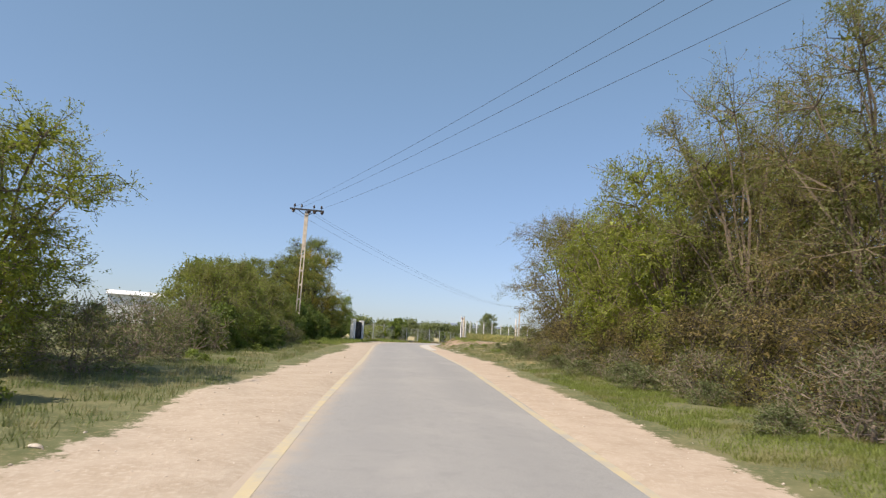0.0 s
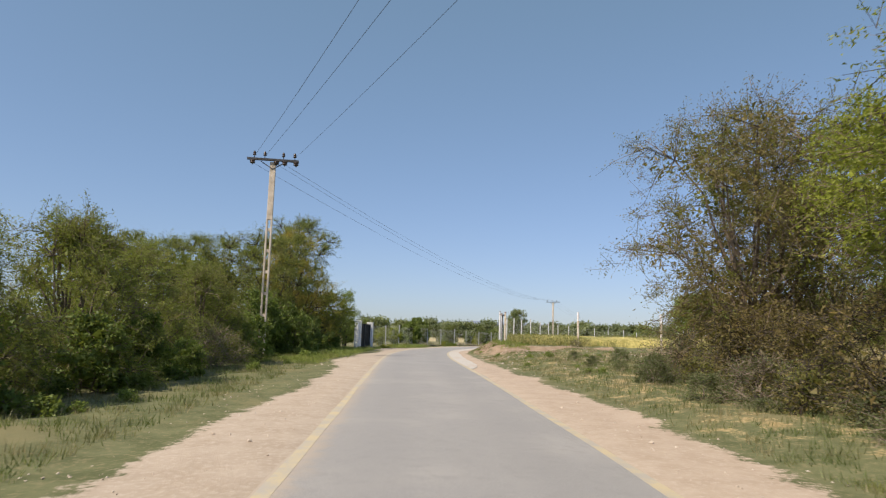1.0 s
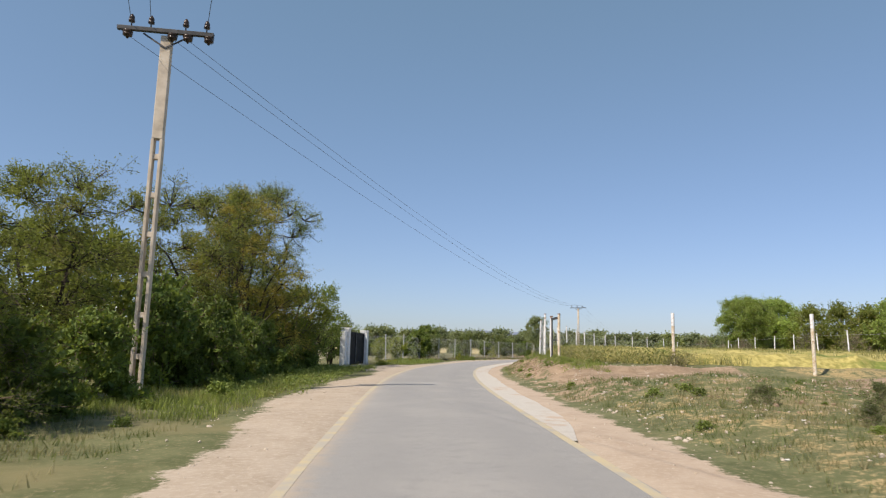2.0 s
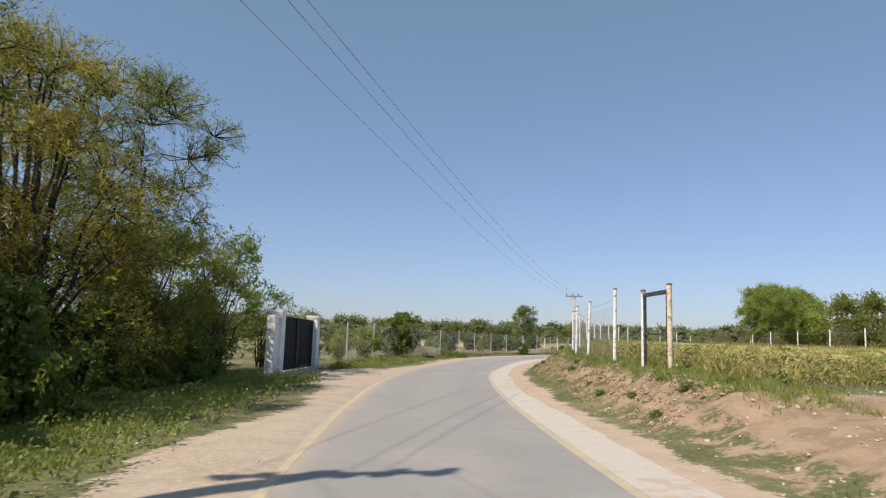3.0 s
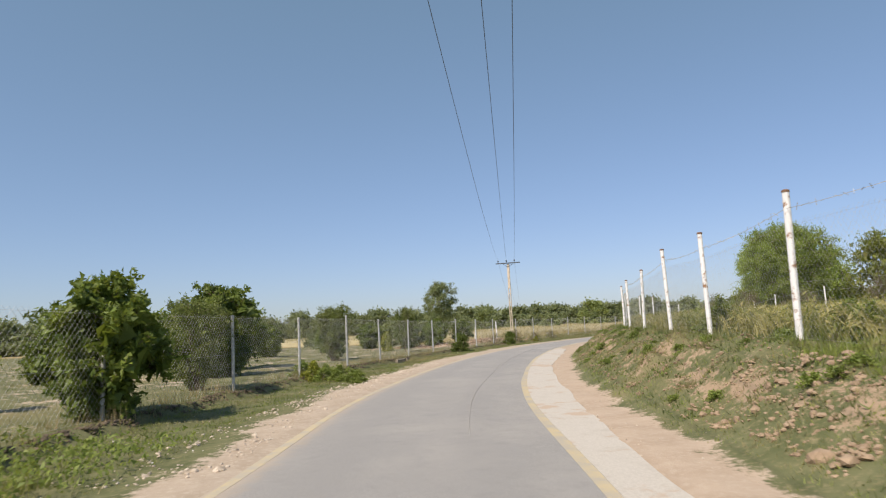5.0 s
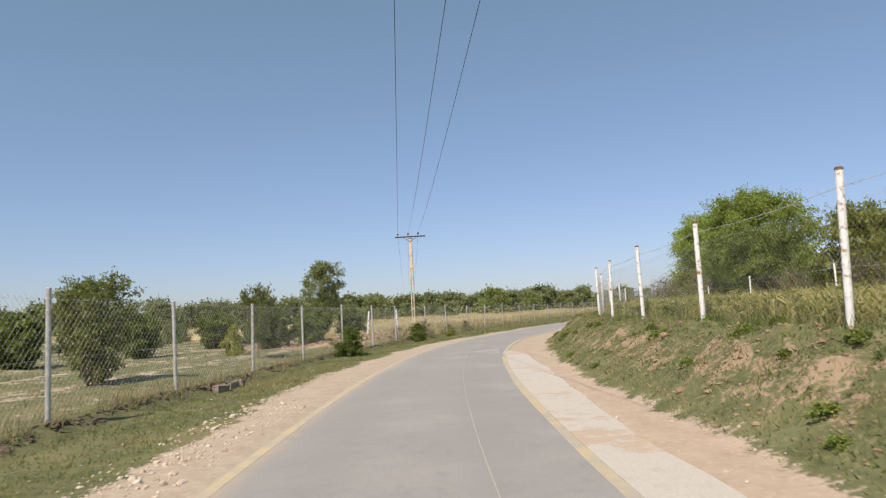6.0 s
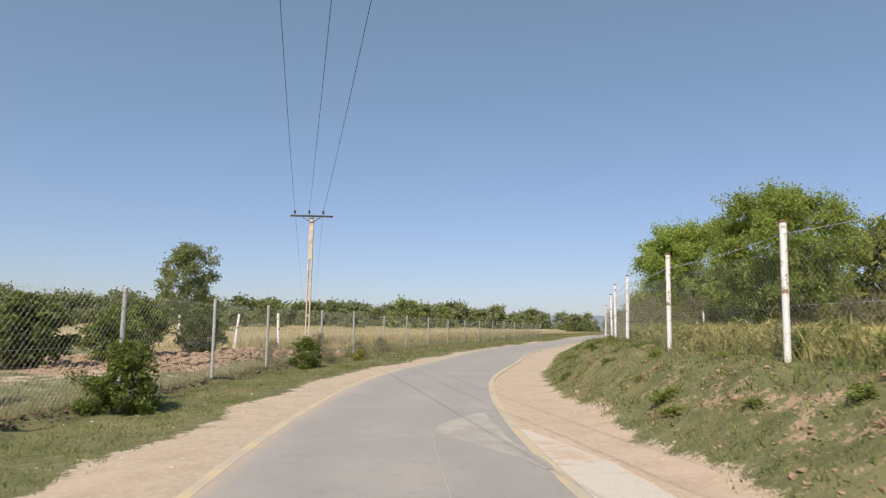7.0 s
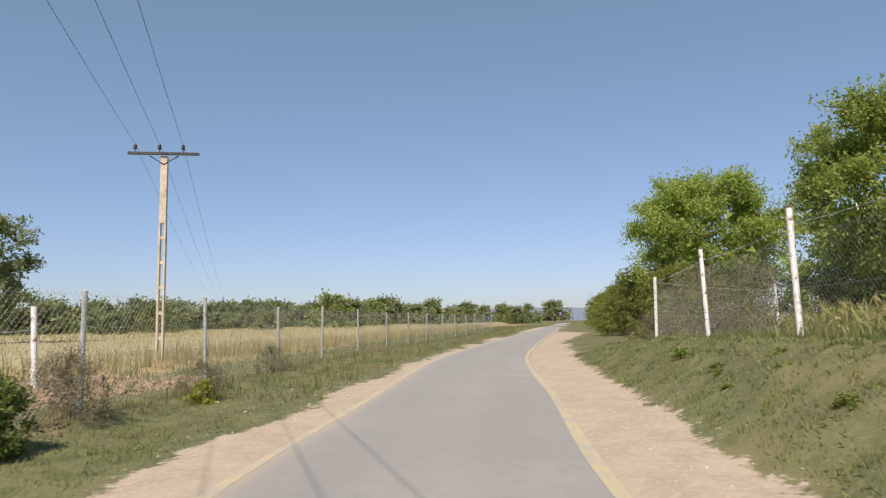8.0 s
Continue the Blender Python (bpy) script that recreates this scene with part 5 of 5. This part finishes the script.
# ---- gate ----
def gate():
    a, b = Vector((-3.69, 62.88, 0)), Vector((-3.15, 67.68, 0))
    z = max(ground_z(a.x, a.y), ground_z(b.x, b.y))
    turn = -math.atan2(b.x - a.x, b.y - a.y)
    rot = Matrix.Rotation(turn, 4, "Z")
    ob = thing("gate", (a.x, a.y, z), "black sheet-steel double gate between whitewashed pillars", "gate")
    ob.rotation_euler = (0, 0, turn)
    length = (b - a).length
    for y in (0.0, length):
        bm = bmesh.new()
        box(bm, (0.42, 0.42, 2.2), (0, y, 0.8), bevel=0.012)
        pillar = part("pillar", bm, PLASTER, ob, "whitewashed plaster pillar")
        bm = bmesh.new()
        box(bm, (0.475, 0.475, 0.09), (0, y, 1.945), bevel=0.012)
        box(bm, (0.445, 0.445, 0.05), (0, y, 1.875), bevel=0.008)
        part("cap", bm, PLASTER, pillar)
    bm = bmesh.new()
    box(bm, (0.25, 0.45, 2.1), (0.0, -0.435, 0.75), bevel=0.01)
    part("wing_wall", bm, PLASTER, ob, "short whitewashed wall beside the pillar")
    half = (length - 0.42) / 2
    for k in range(2):
        y0 = 0.21 + k * half
        bm = bmesh.new()
        ribs = 16
        for r in range(ribs):
            box(bm, (0.03 if r % 2 else 0.045, half / ribs - 0.004, 1.72), (-0.02, y0 + half * (r + 0.5) / ribs, 0.96), bevel=0.006)
        leaf = part("gate_leaf", bm, GATE_SHEET, ob)
        bm = bmesh.new()
        for z0 in (0.12, 0.95, 1.78):
            box(bm, (0.05, half - 0.03, 0.05), (-0.075, y0 + half / 2, z0), bevel=0.005)
        for y in (y0 + 0.03, y0 + half - 0.03):
            box(bm, (0.05, 0.05, 1.72), (0.03, y, 0.96), bevel=0.005)
        part("leaf_frame", bm, DARK_STEEL, leaf)
    bm = bmesh.new()
    box(bm, (0.6, length - 0.5, 0.12), (0.0, length / 2, -0.03), bevel=0.02)
    part("sill", bm, CEMENT, ob, "pale cement sill under the gate")
    return ob


gate()


def farm_shed():
    x, y = -38.0, 103.0
    z = ground_z(x, y)
    ob = thing("farm_building", (x, y, z), "low farm building with a white sheet roof behind the trees", "building")
    ob.rotation_euler = (0, 0, 0.35)
    bm = bmesh.new()
    box(bm, (8.0, 5.0, 4.2), (0, 0, 1.9), bevel=0.03)
    part("wall", bm, PLASTER, ob)
    bm = bmesh.new()
    for sgn in (-1, 1):
        box(bm, (8.8, 3.1, 0.12), (0, sgn * 1.42, 4.35), Matrix.Rotation(-sgn * 0.22, 4, "X"), 0.02)
    part("roof", bm, ROOF_WHITE, ob, "white sheet roof")
    bm = bmesh.new()
    box(bm, (1.2, 0.08, 2.1), (1.5, -2.52, 1.05), bevel=0.02)
    part("door", bm, DARK_STEEL, ob)


farm_shed()


# ---- fields, grass, stones ----
def canopy(name, y0, y1, lat0, lat1, step, h, mat_, label, seed, fade=1.2):
    """The closed top of a standing crop, dropping to the ground at its edges."""
    line = LINE[(LINE[:, 1] >= y0) & (LINE[:, 1] <= y1)]
    tang = TANG[(LINE[:, 1] >= y0) & (LINE[:, 1] <= y1)]
    right = np.stack([tang[:, 1], -tang[:, 0]], 1)
    lats = np.arange(min(lat0, lat1), max(lat0, lat1) + 1e-6, step)
    x = (line[:, None, 0] + right[:, None, 0] * lats).ravel()
    y = (line[:, None, 1] + right[:, None, 1] * lats).ravel()
    n, m = len(line), len(lats)
    rng = np.random.default_rng(seed)
    ends = np.minimum(np.arange(n)[:, None], np.arange(n)[::-1][:, None]) + np.zeros((1, m))
    sides = np.minimum(lats - lats[0], lats[-1] - lats)[None] + np.zeros((n, 1))
    lift = np.clip(np.minimum(ends, sides) / fade, -0.1, 1).ravel() * h
    z = height(x, y) + lift + waves(x, y, 1.7, seed) * 0.05 + rng.normal(0, 0.04, len(x))
    z[lift <= 0] -= 0.3
    i = np.arange(n * m).reshape(n, m)
    faces = np.stack([i[:-1, :-1], i[:-1, 1:], i[1:, 1:], i[1:, :-1]], -1).reshape(-1, 4)
    ob = link_mesh(name, array_mesh(name, np.stack([x, y, z], 1), faces), mat_)
    return tagged(ob, label, "crop", kind="stuff")


def scatter(rng, n, y0, y1, lat0, lat1):
    ks = np.flatnonzero((LINE[:, 1] >= y0) & (LINE[:, 1] <= y1))
    k = rng.choice(ks, n)
    lat = rng.uniform(lat0, lat1, n)
    along = rng.uniform(-0.6, 0.6, n)
    x = LINE[k, 0] + TANG[k, 0] * along + TANG[k, 1] * lat
    y = LINE[k, 1] + TANG[k, 1] * along - TANG[k, 0] * lat
    return x, y


def clumped(rng, n, y0, y1, lat0, lat1, scale, seed, keep=0.0):
    """Scattered places that gather in patches."""
    x, y = scatter(rng, n, y0, y1, lat0, lat1)
    ok = waves(x, y, scale, seed) + rng.normal(0, 0.25, n) > keep
    return x[ok], y[ok]


def blades(name, x, y, tall, width, mat_, label, seed, bend=0.4, base=0.0, per=3, spread=0.05, plain=True):
    """Standing blades of grass, bent towards their tips, as one piece of stuff."""
    rng = np.random.default_rng(seed)
    x, y = np.repeat(x, per) + rng.normal(0, spread, len(x) * per), np.repeat(y, per) + rng.normal(0, spread, len(y) * per)
    n = len(x)
    z = height(x, y) + base - 0.02
    h = tall * rng.uniform(0.45, 1.25, n)
    a, b = rng.uniform(0, 6.28, n), rng.uniform(0, 6.28, n)
    side = np.stack([np.cos(a), np.sin(a), 0 * a], 1) * (width * rng.uniform(0.6, 1.3, n))[:, None] / 2
    lean = np.stack([np.cos(b), np.sin(b), 0 * b], 1) * (h * bend * rng.uniform(0.1, 1.0, n))[:, None]
    foot = np.stack([x, y, z], 1)
    mid = foot + lean * 0.35 + np.stack([0 * h, 0 * h, h * 0.6], 1)
    tip = foot + lean + np.stack([0 * h, 0 * h, h * 0.95], 1)
    if plain:
        v = np.stack([foot - side, foot + side, tip], 1).reshape(-1, 3)
        ob = link_mesh(name, array_mesh(name, v, np.arange(3 * n).reshape(n, 3)), mat_)
        return tagged(ob, label, "grass", kind="stuff")
    v = np.stack([foot - side, foot + side, mid + side * 0.7, mid - side * 0.7, tip], 1).reshape(-1, 3)
    f = (np.arange(n) * 5)[:, None, None] + np.array([[0, 1, 2], [0, 2, 3], [3, 2, 4]])[None]
    ob = link_mesh(name, array_mesh(name, v, f.reshape(-1, 3)), mat_)
    return tagged(ob, label, "grass", kind="stuff")


def lumps(name, x, y, size, mat_, label, seed, category="stones", lift=0.12, flat=0.9):
    """Loose stones or clods, each an uneven little solid, as one piece of stuff."""
    rng = np.random.default_rng(seed)
    n = len(x)
    g = (1 + 5**0.5) / 2
    ico = np.array([(-1, g, 0), (1, g, 0), (-1, -g, 0), (1, -g, 0), (0, -1, g), (0, 1, g), (0, -1, -g), (0, 1, -g), (g, 0, -1), (g, 0, 1), (-g, 0, -1), (-g, 0, 1)]) / 1.9
    tri = np.array([(0, 11, 5), (0, 5, 1), (0, 1, 7), (0, 7, 10), (0, 10, 11), (1, 5, 9), (5, 11, 4), (11, 10, 2), (10, 7, 6), (7, 1, 8), (3, 9, 4), (3, 4, 2), (3, 2, 6), (3, 6, 8), (3, 8, 9), (4, 9, 5), (2, 4, 11), (6, 2, 10), (8, 6, 7), (9, 8, 1)])
    s = size * rng.lognormal(0, 0.45, n)
    shape = ico[None] * rng.uniform(0.65, 1.25, (n, 12, 1)) * np.stack([rng.uniform(0.8, 1.4, n), rng.uniform(0.7, 1.1, n), flat * rng.uniform(0.6, 1.1, n)], 1)[:, None]
    a = rng.uniform(0, 6.28, n)
    c, q = np.cos(a)[:, None], np.sin(a)[:, None]
    sx, sy = shape[..., 0] * c - shape[..., 1] * q, shape[..., 0] * q + shape[..., 1] * c
    shape = np.stack([sx, sy, shape[..., 2]], -1) * s[:, None, None]
    pos = np.stack([x, y, height(x, y) + s * lift], 1)
    v = (pos[:, None] + shape).reshape(-1, 3)
    f = (np.arange(n) * 12)[:, None, None] + tri[None]
    ob = link_mesh(name, array_mesh(name, v, f.reshape(-1, 3)), mat_)
    return tagged(ob, label, category, kind="stuff")


def leaf_mass(name, x, y, low, high, size, mat_, label, seed, category="crop"):
    """Loose leaves at all angles in the standing height of a crop, as one piece of stuff."""
    r = np.random.default_rng(seed)
    top = high * (0.75 + 0.25 * waves(x, y, 0.9, seed))
    c = np.stack([x, y, height(x, y) + low + (top - low) * r.uniform(0, 1, len(x)) ** 0.7], 1)
    way = r.normal(0, 1, (len(x), 3)) + np.array([0, 0, 0.5])
    v, f = leaf_faces(r, c, way / np.linalg.norm(way, axis=1, keepdims=True), *size)
    return tagged(link_mesh(name, array_mesh(name, v, f), mat_), label, category, kind="stuff")


OLD_CONCRETE = speckled("weathered_dirty_concrete", (0.17, 0.145, 0.115), (0.3, 0.265, 0.22), 9.0, 0.95, bump_by=0.02)


def concrete_block(x, y, turn, length):
    """A broken piece of kerb lying below the fence."""
    ob = thing("concrete_block", (x, y, ground_z(x, y) - 0.03), "broken grey concrete kerb block below the fence", "block", "kerb blocks")
    bm = bmesh.new()
    box(bm, (length, 0.18, 0.16), (0, 0, 0.08), Matrix.Rotation(turn, 4, "Z"), 0.02)
    jag = np.random.default_rng(int(length * 1000))
    for v in bm.verts:
        v.co += Vector(jag.normal(0, 0.012, 3))
    part("block", bm, OLD_CONCRETE, ob)


for x, y, turn, length in ((7.75, 97.1, 1.05, 0.4), (7.5, 96.65, 0.8, 0.32), (7.95, 97.5, 1.2, 0.26)):
    concrete_block(x, y, turn, length)


CANOPY_CROP = speckled("crop_seen_from_above", (0.26, 0.23, 0.07), (0.46, 0.39, 0.14), 5.0, 0.95, (0.13, 0.17, 0.035), 0.5, 0.1)
CANOPY_WHEAT = speckled("wheat_seen_from_above", (0.27, 0.23, 0.13), (0.41, 0.355, 0.21), 6.0, 0.95, (0.3, 0.29, 0.15), 0.3, 0.1)
canopy("crop", 54, 114, 5.7, 26, 0.7, 0.46, CANOPY_CROP, "dense yellow-green grain crop behind the fence", 51)
canopy("wheat", 119, 205, -75, -10.5, 0.9, 0.55, CANOPY_WHEAT, "ripening tan wheat field beyond the fence", 52)
rng = np.random.default_rng(61)
x, y = scatter(rng, 11000, 54, 116, 5.5, 12)
blades("crop_blades", x, y, 0.5, 0.022, CROP, "tall yellowing grain leaves standing by the fence", 62, 1.1, per=3, spread=0.07, plain=False)
x, y = scatter(rng, 3000, 54, 116, 5.5, 9)
blades("crop_blades", x, y, 0.56, 0.032, CROP, "broad bent grain leaves by the fence", 162, 1.6, per=2, spread=0.1, plain=False)
x, y = scatter(rng, 4000, 84, 116, 5.5, 9)
blades("crop_blades", x, y, 0.56, 0.036, CROP, "tall leafy grain close behind the fence", 164, 1.0, per=3, spread=0.08, plain=False)
x, y = clumped(rng, 60000, 53, 116, 5.35, 9.5, 0.8, 286, -0.35)
leaf_mass("crop_leaves", x, y, 0.05, 0.62, (0.17, 0.035), CROP, "ragged yellowing grain leaves along the fence", 287)
x, y = scatter(rng, 6000, 56, 112, 12, 30)
blades("crop_blades", x, y, 0.4, 0.06, CROP, "yellowing grain leaves in the field", 63, 0.5, base=0.3, per=2, spread=0.1)
x, y = scatter(rng, 8000, 118, 175, -20, -9.6)
blades("wheat_blades", x, y, 0.8, 0.035, WHEAT, "ripening wheat stalks along the field edge", 64, 0.35, per=3, spread=0.08)
x, y = scatter(rng, 9000, 119, 200, -72, -20)
blades("wheat_blades", x, y, 0.4, 0.1, WHEAT, "ripening wheat stalks in the field", 65, 0.3, base=0.45, per=2, spread=0.2)
x, y = clumped(rng, 20500, 2, 60, -7.5, -3.6, 2.0, 71, -0.35)
blades("grass", x, y, 0.14, 0.014, GRASS, "thin yellow-green grass on the verge", 72, 0.7, per=3)
x, y = scatter(rng, 1500, 67.2, 74, -4.9, -3.3)
blades("grass", x, y, 0.22, 0.02, GRASS_LUSH, "green weeds between gate and fence", 174, 0.7, per=4)
x, y = clumped(rng, 9000, 40, 62.5, -6.4, -3.55, 1.4, 175, -0.4)
blades("grass", x, y, 0.2, 0.016, GRASS_LUSH, "lush green grass and weeds below the roadside trees", 176, 0.7, per=3)
x, y = clumped(rng, 8000, 44, 59.5, -5.0, -2.9, 0.7, 291, -0.2)
leaf_mass("weeds", x, y, 0.02, 0.3, (0.07, 0.035), LEAF_HERB, "yellow-green weeds along the verge below the trees", 292, "weeds")
x, y = clumped(rng, 7000, 67.3, 76, -5.0, -2.7, 0.7, 293, -0.2)
leaf_mass("weeds", x, y, 0.02, 0.3, (0.07, 0.035), LEAF_HERB, "yellow-green weeds between gate and fence", 294, "weeds")
x, y = clumped(rng, 9000, 70, 114, -4.6, -2.7, 1.1, 177, -0.1)
blades("grass", x, y, 0.07, 0.012, GRASS_LUSH, "short green turf below the fence", 178, 0.9, per=4)
x, y = scatter(rng, 9000, 51, 76, 4.2, 5.8)
blades("grass", x, y, 0.13, 0.016, GRASS_LUSH, "green grass strip along the top of the bank", 179, 0.7, per=3)
x, y = clumped(rng, 32000, 56, 122, 2.9, 6.2, 0.7, 180, -0.05)
blades("grass", x, y, 0.07, 0.012, GRASS_LUSH, "short green turf on the bank", 181, 0.9, per=3)
x, y = clumped(rng, 32000, 52, 124, 3.0, 6.4, 0.5, 281, -0.1)
blades("grass", x, y, 0.06, 0.03, TURF, "low broad-leaved turf on the bank", 282, 1.4, per=3, spread=0.08)
x, y = clumped(rng, 12000, 67.5, 124, -5.0, -2.7, 0.5, 283, 0.0)
blades("grass", x, y, 0.05, 0.028, TURF, "low broad-leaved turf below the fence", 284, 1.4, per=3, spread=0.08)
x, y = clumped(rng, 14000, 68, 130, -5.2, -2.9, 1.6, 73, -0.3)
blades("grass", x, y, 0.08, 0.014, GRASS, "short green verge grass below the fence", 74, 0.7, per=3)
x, y = clumped(rng, 9000, 116, 185, -9.5, -2.4, 2.0, 75, -0.4)
blades("grass", x, y, 0.25, 0.03, GRASS, "rough green grass beside the road", 76, 0.6, per=3)
x, y = clumped(rng, 15000, 3, 21, 3.2, 5.8, 2.5, 170, -0.6)
blades("grass", x, y, 0.085, 0.013, GRASS_LUSH, "lush bright-green grass below the thicket", 77, 0.8, per=6)
x, y = clumped(rng, 20000, 18, 47.5, 3.1, 10.0, 1.2, 78, -0.25)
blades("grass", x, y, 0.13, 0.015, GRASS, "sparse grass among the rubble", 79, 0.7, per=3)
x, y = clumped(rng, 26000, 56, 122, 3.0, 6.6, 1.0, 80, -0.15)
blades("grass", x, y, 0.085, 0.014, GRASS, "tufted green grass on the bank", 81, 0.8, per=4, spread=0.04)
x, y = clumped(rng, 3000, 60, 120, 4.4, 6.4, 1.3, 82, -0.1)
blades("grass", x, y, 0.24, 0.02, GRASS, "taller grass at the foot of the fence", 83, 0.5, per=4)
x, y = clumped(rng, 2500, 64, 130, -5.4, -4.6, 1.0, 84, -0.1)
blades("dry_grass", x, y, 0.3, 0.012, DRY, "dry stalks along the foot of the fence", 85, 0.5, per=4)
x, y = clumped(rng, 6000, 68, 116, -30, -5.2, 3.0, 86, 0.1)
blades("grass", x, y, 0.12, 0.03, GRASS, "short grass between the orchard trees", 87, 0.7, per=3, spread=0.1)

x, y = clumped(rng, 2600, 75, 92, -3.0, -1.8, 1.5, 191, -0.1)
lumps("gravel", x, y, 0.015, STONE, "pale gravel on the sandy shoulder", 91)
x, y = scatter(rng, 1500, 2, 125, -3.6, -1.8)
lumps("gravel", x, y, 0.010, STONE, "small pale stones on the shoulder", 92)
x, y = scatter(rng, 1500, 2, 125, 1.9, 3.2)
lumps("gravel", x, y, 0.010, STONE, "small pale stones on the shoulder", 93)
x, y = clumped(rng, 7500, 51.5, 76, 3.1, 4.35, 1.0, 94, -0.1)
lumps("clods", x, y, 0.021, CLOD_TAN, "tan lumps of dug soil on the bank", 194, "soil")
x, y = clumped(rng, 9000, 76, 110, 3.1, 4.9, 0.8, 94, 0.05)
lumps("clods", x, y, 0.015, CLOD, "reddish lumps of dug soil on the bank", 95, "soil")
x, y = clumped(rng, 700, 38, 47, 4.5, 12.0, 1.8, 96, 0.1)
lumps("clods", x, y, 0.028, CLOD, "reddish rubble heaped beside the road", 97, "soil")
x, y = clumped(rng, 2200, 34, 56, 2.9, 10.0, 1.7, 196, -0.1)
lumps("rubble", x, y, 0.018, STONE, "pale stones among the rubble", 98)
x, y = clumped(rng, 260, 36, 52, 3.4, 10.0, 1.7, 196, 0.1)
lumps("litter", x, y, 0.02, LITTER, "bleached scraps of litter in the grass", 197, "litter", 0.3, 0.35)
x, y = scatter(rng, 60, 56, 112, 3.2, 6.5)
lumps("litter", x, y, 0.012, LITTER, "bleached scraps of litter on the bank", 198, "litter", 0.5, 0.35)
x, y = clumped(rng, 4500, 76, 113, -4.9, -4.6, 1.1, 199, -0.3)
lumps("kerb_rubble", x, y, 0.02, SOIL, "broken earth and stone edge below the fence", 101)
x, y = scatter(rng, 70, 4, 118, -1.3, 1.4)
lumps("road_grit", x, y, 0.01, BARK, "dark specks of grit on the asphalt", 102, lift=2.2)
x, y = scatter(rng, 2600, 108.5, 118.5, -12, -5.9)
lumps("clods", x, y, 0.06, CLOD, "ploughed red clods inside the fence", 99, "soil")
x, y = scatter(rng, 160, 62, 126, -4.4, -2.4)
lumps("stones", x, y, 0.009, LITTER, "pale stones lying in the verge grass", 100)
for k, (x, y) in enumerate(((9.0, 97.3), (8.4, 95.9), (10.6, 100.4), (7.9, 97.3))):
    bx, by = rng.normal(x, 0.32, 60), rng.normal(y, 0.32, 60)
    blades("dry_grass", bx, by, 0.17, 0.009, DRY, "flattened tuft of dry straw on the verge", 301 + k, 1.5, per=5, spread=0.12)
rng = np.random.default_rng(7)
for k in range(150):
    x, y = scatter(rng, 1, 52, 116, 3.1, 6.0)
    put(HERB, float(x[0]), float(y[0]), rng.uniform(0, 6), rng.uniform(0.3, 0.75), rng.uniform(0.6, 1.0), sink=0.02)
for k in range(24):
    x, y = scatter(rng, 1, 30, 48, 3.3, 9.0)
    put(HERB, float(x[0]), float(y[0]), rng.uniform(0, 6), rng.uniform(0.3, 0.7), rng.uniform(0.7, 1.1), sink=0.02)
for k in range(22):
    x, y = scatter(rng, 1, 66, 104, 5.4, 6.9)
    put(TALL_WEED, float(x[0]), float(y[0]), rng.uniform(0, 6), rng.uniform(0.6, 1.0), rng.uniform(0.6, 1.0))
for k in range(24):
    x, y = scatter(rng, 1, 4, 59, -6.0, -4.4)
    put(HERB, float(x[0]), float(y[0]), rng.uniform(0, 6), rng.uniform(0.6, 1.3), 1.0)


def far_hills():
    n = 160
    a = np.linspace(radians(-75), radians(75), n)
    rng = np.random.default_rng(5)
    crest = 46 + 26 * np.sin(a * 3.1 + 0.6) + 12 * np.sin(a * 9 + 1) + np.convolve(rng.normal(0, 9, n + 6), np.ones(7) / 7, "valid")
    rows = []
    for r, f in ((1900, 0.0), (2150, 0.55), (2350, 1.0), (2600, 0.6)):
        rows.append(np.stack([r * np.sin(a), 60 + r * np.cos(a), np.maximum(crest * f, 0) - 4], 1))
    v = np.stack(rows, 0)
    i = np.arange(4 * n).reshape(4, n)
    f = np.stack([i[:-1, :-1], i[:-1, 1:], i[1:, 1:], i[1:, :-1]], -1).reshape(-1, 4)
    # the air holds no haze here; its blue is painted into the hills' colour
    ob = link_mesh("backdrop_hills", array_mesh("backdrop_hills", v.reshape(-1, 3), f), speckled("hills_with_painted_haze", (0.17, 0.205, 0.27), (0.19, 0.225, 0.285), 0.01, 1.0))
    tagged(ob, "low hills on the horizon with blue haze painted into their colour", "hills", kind="structure")


far_hills()
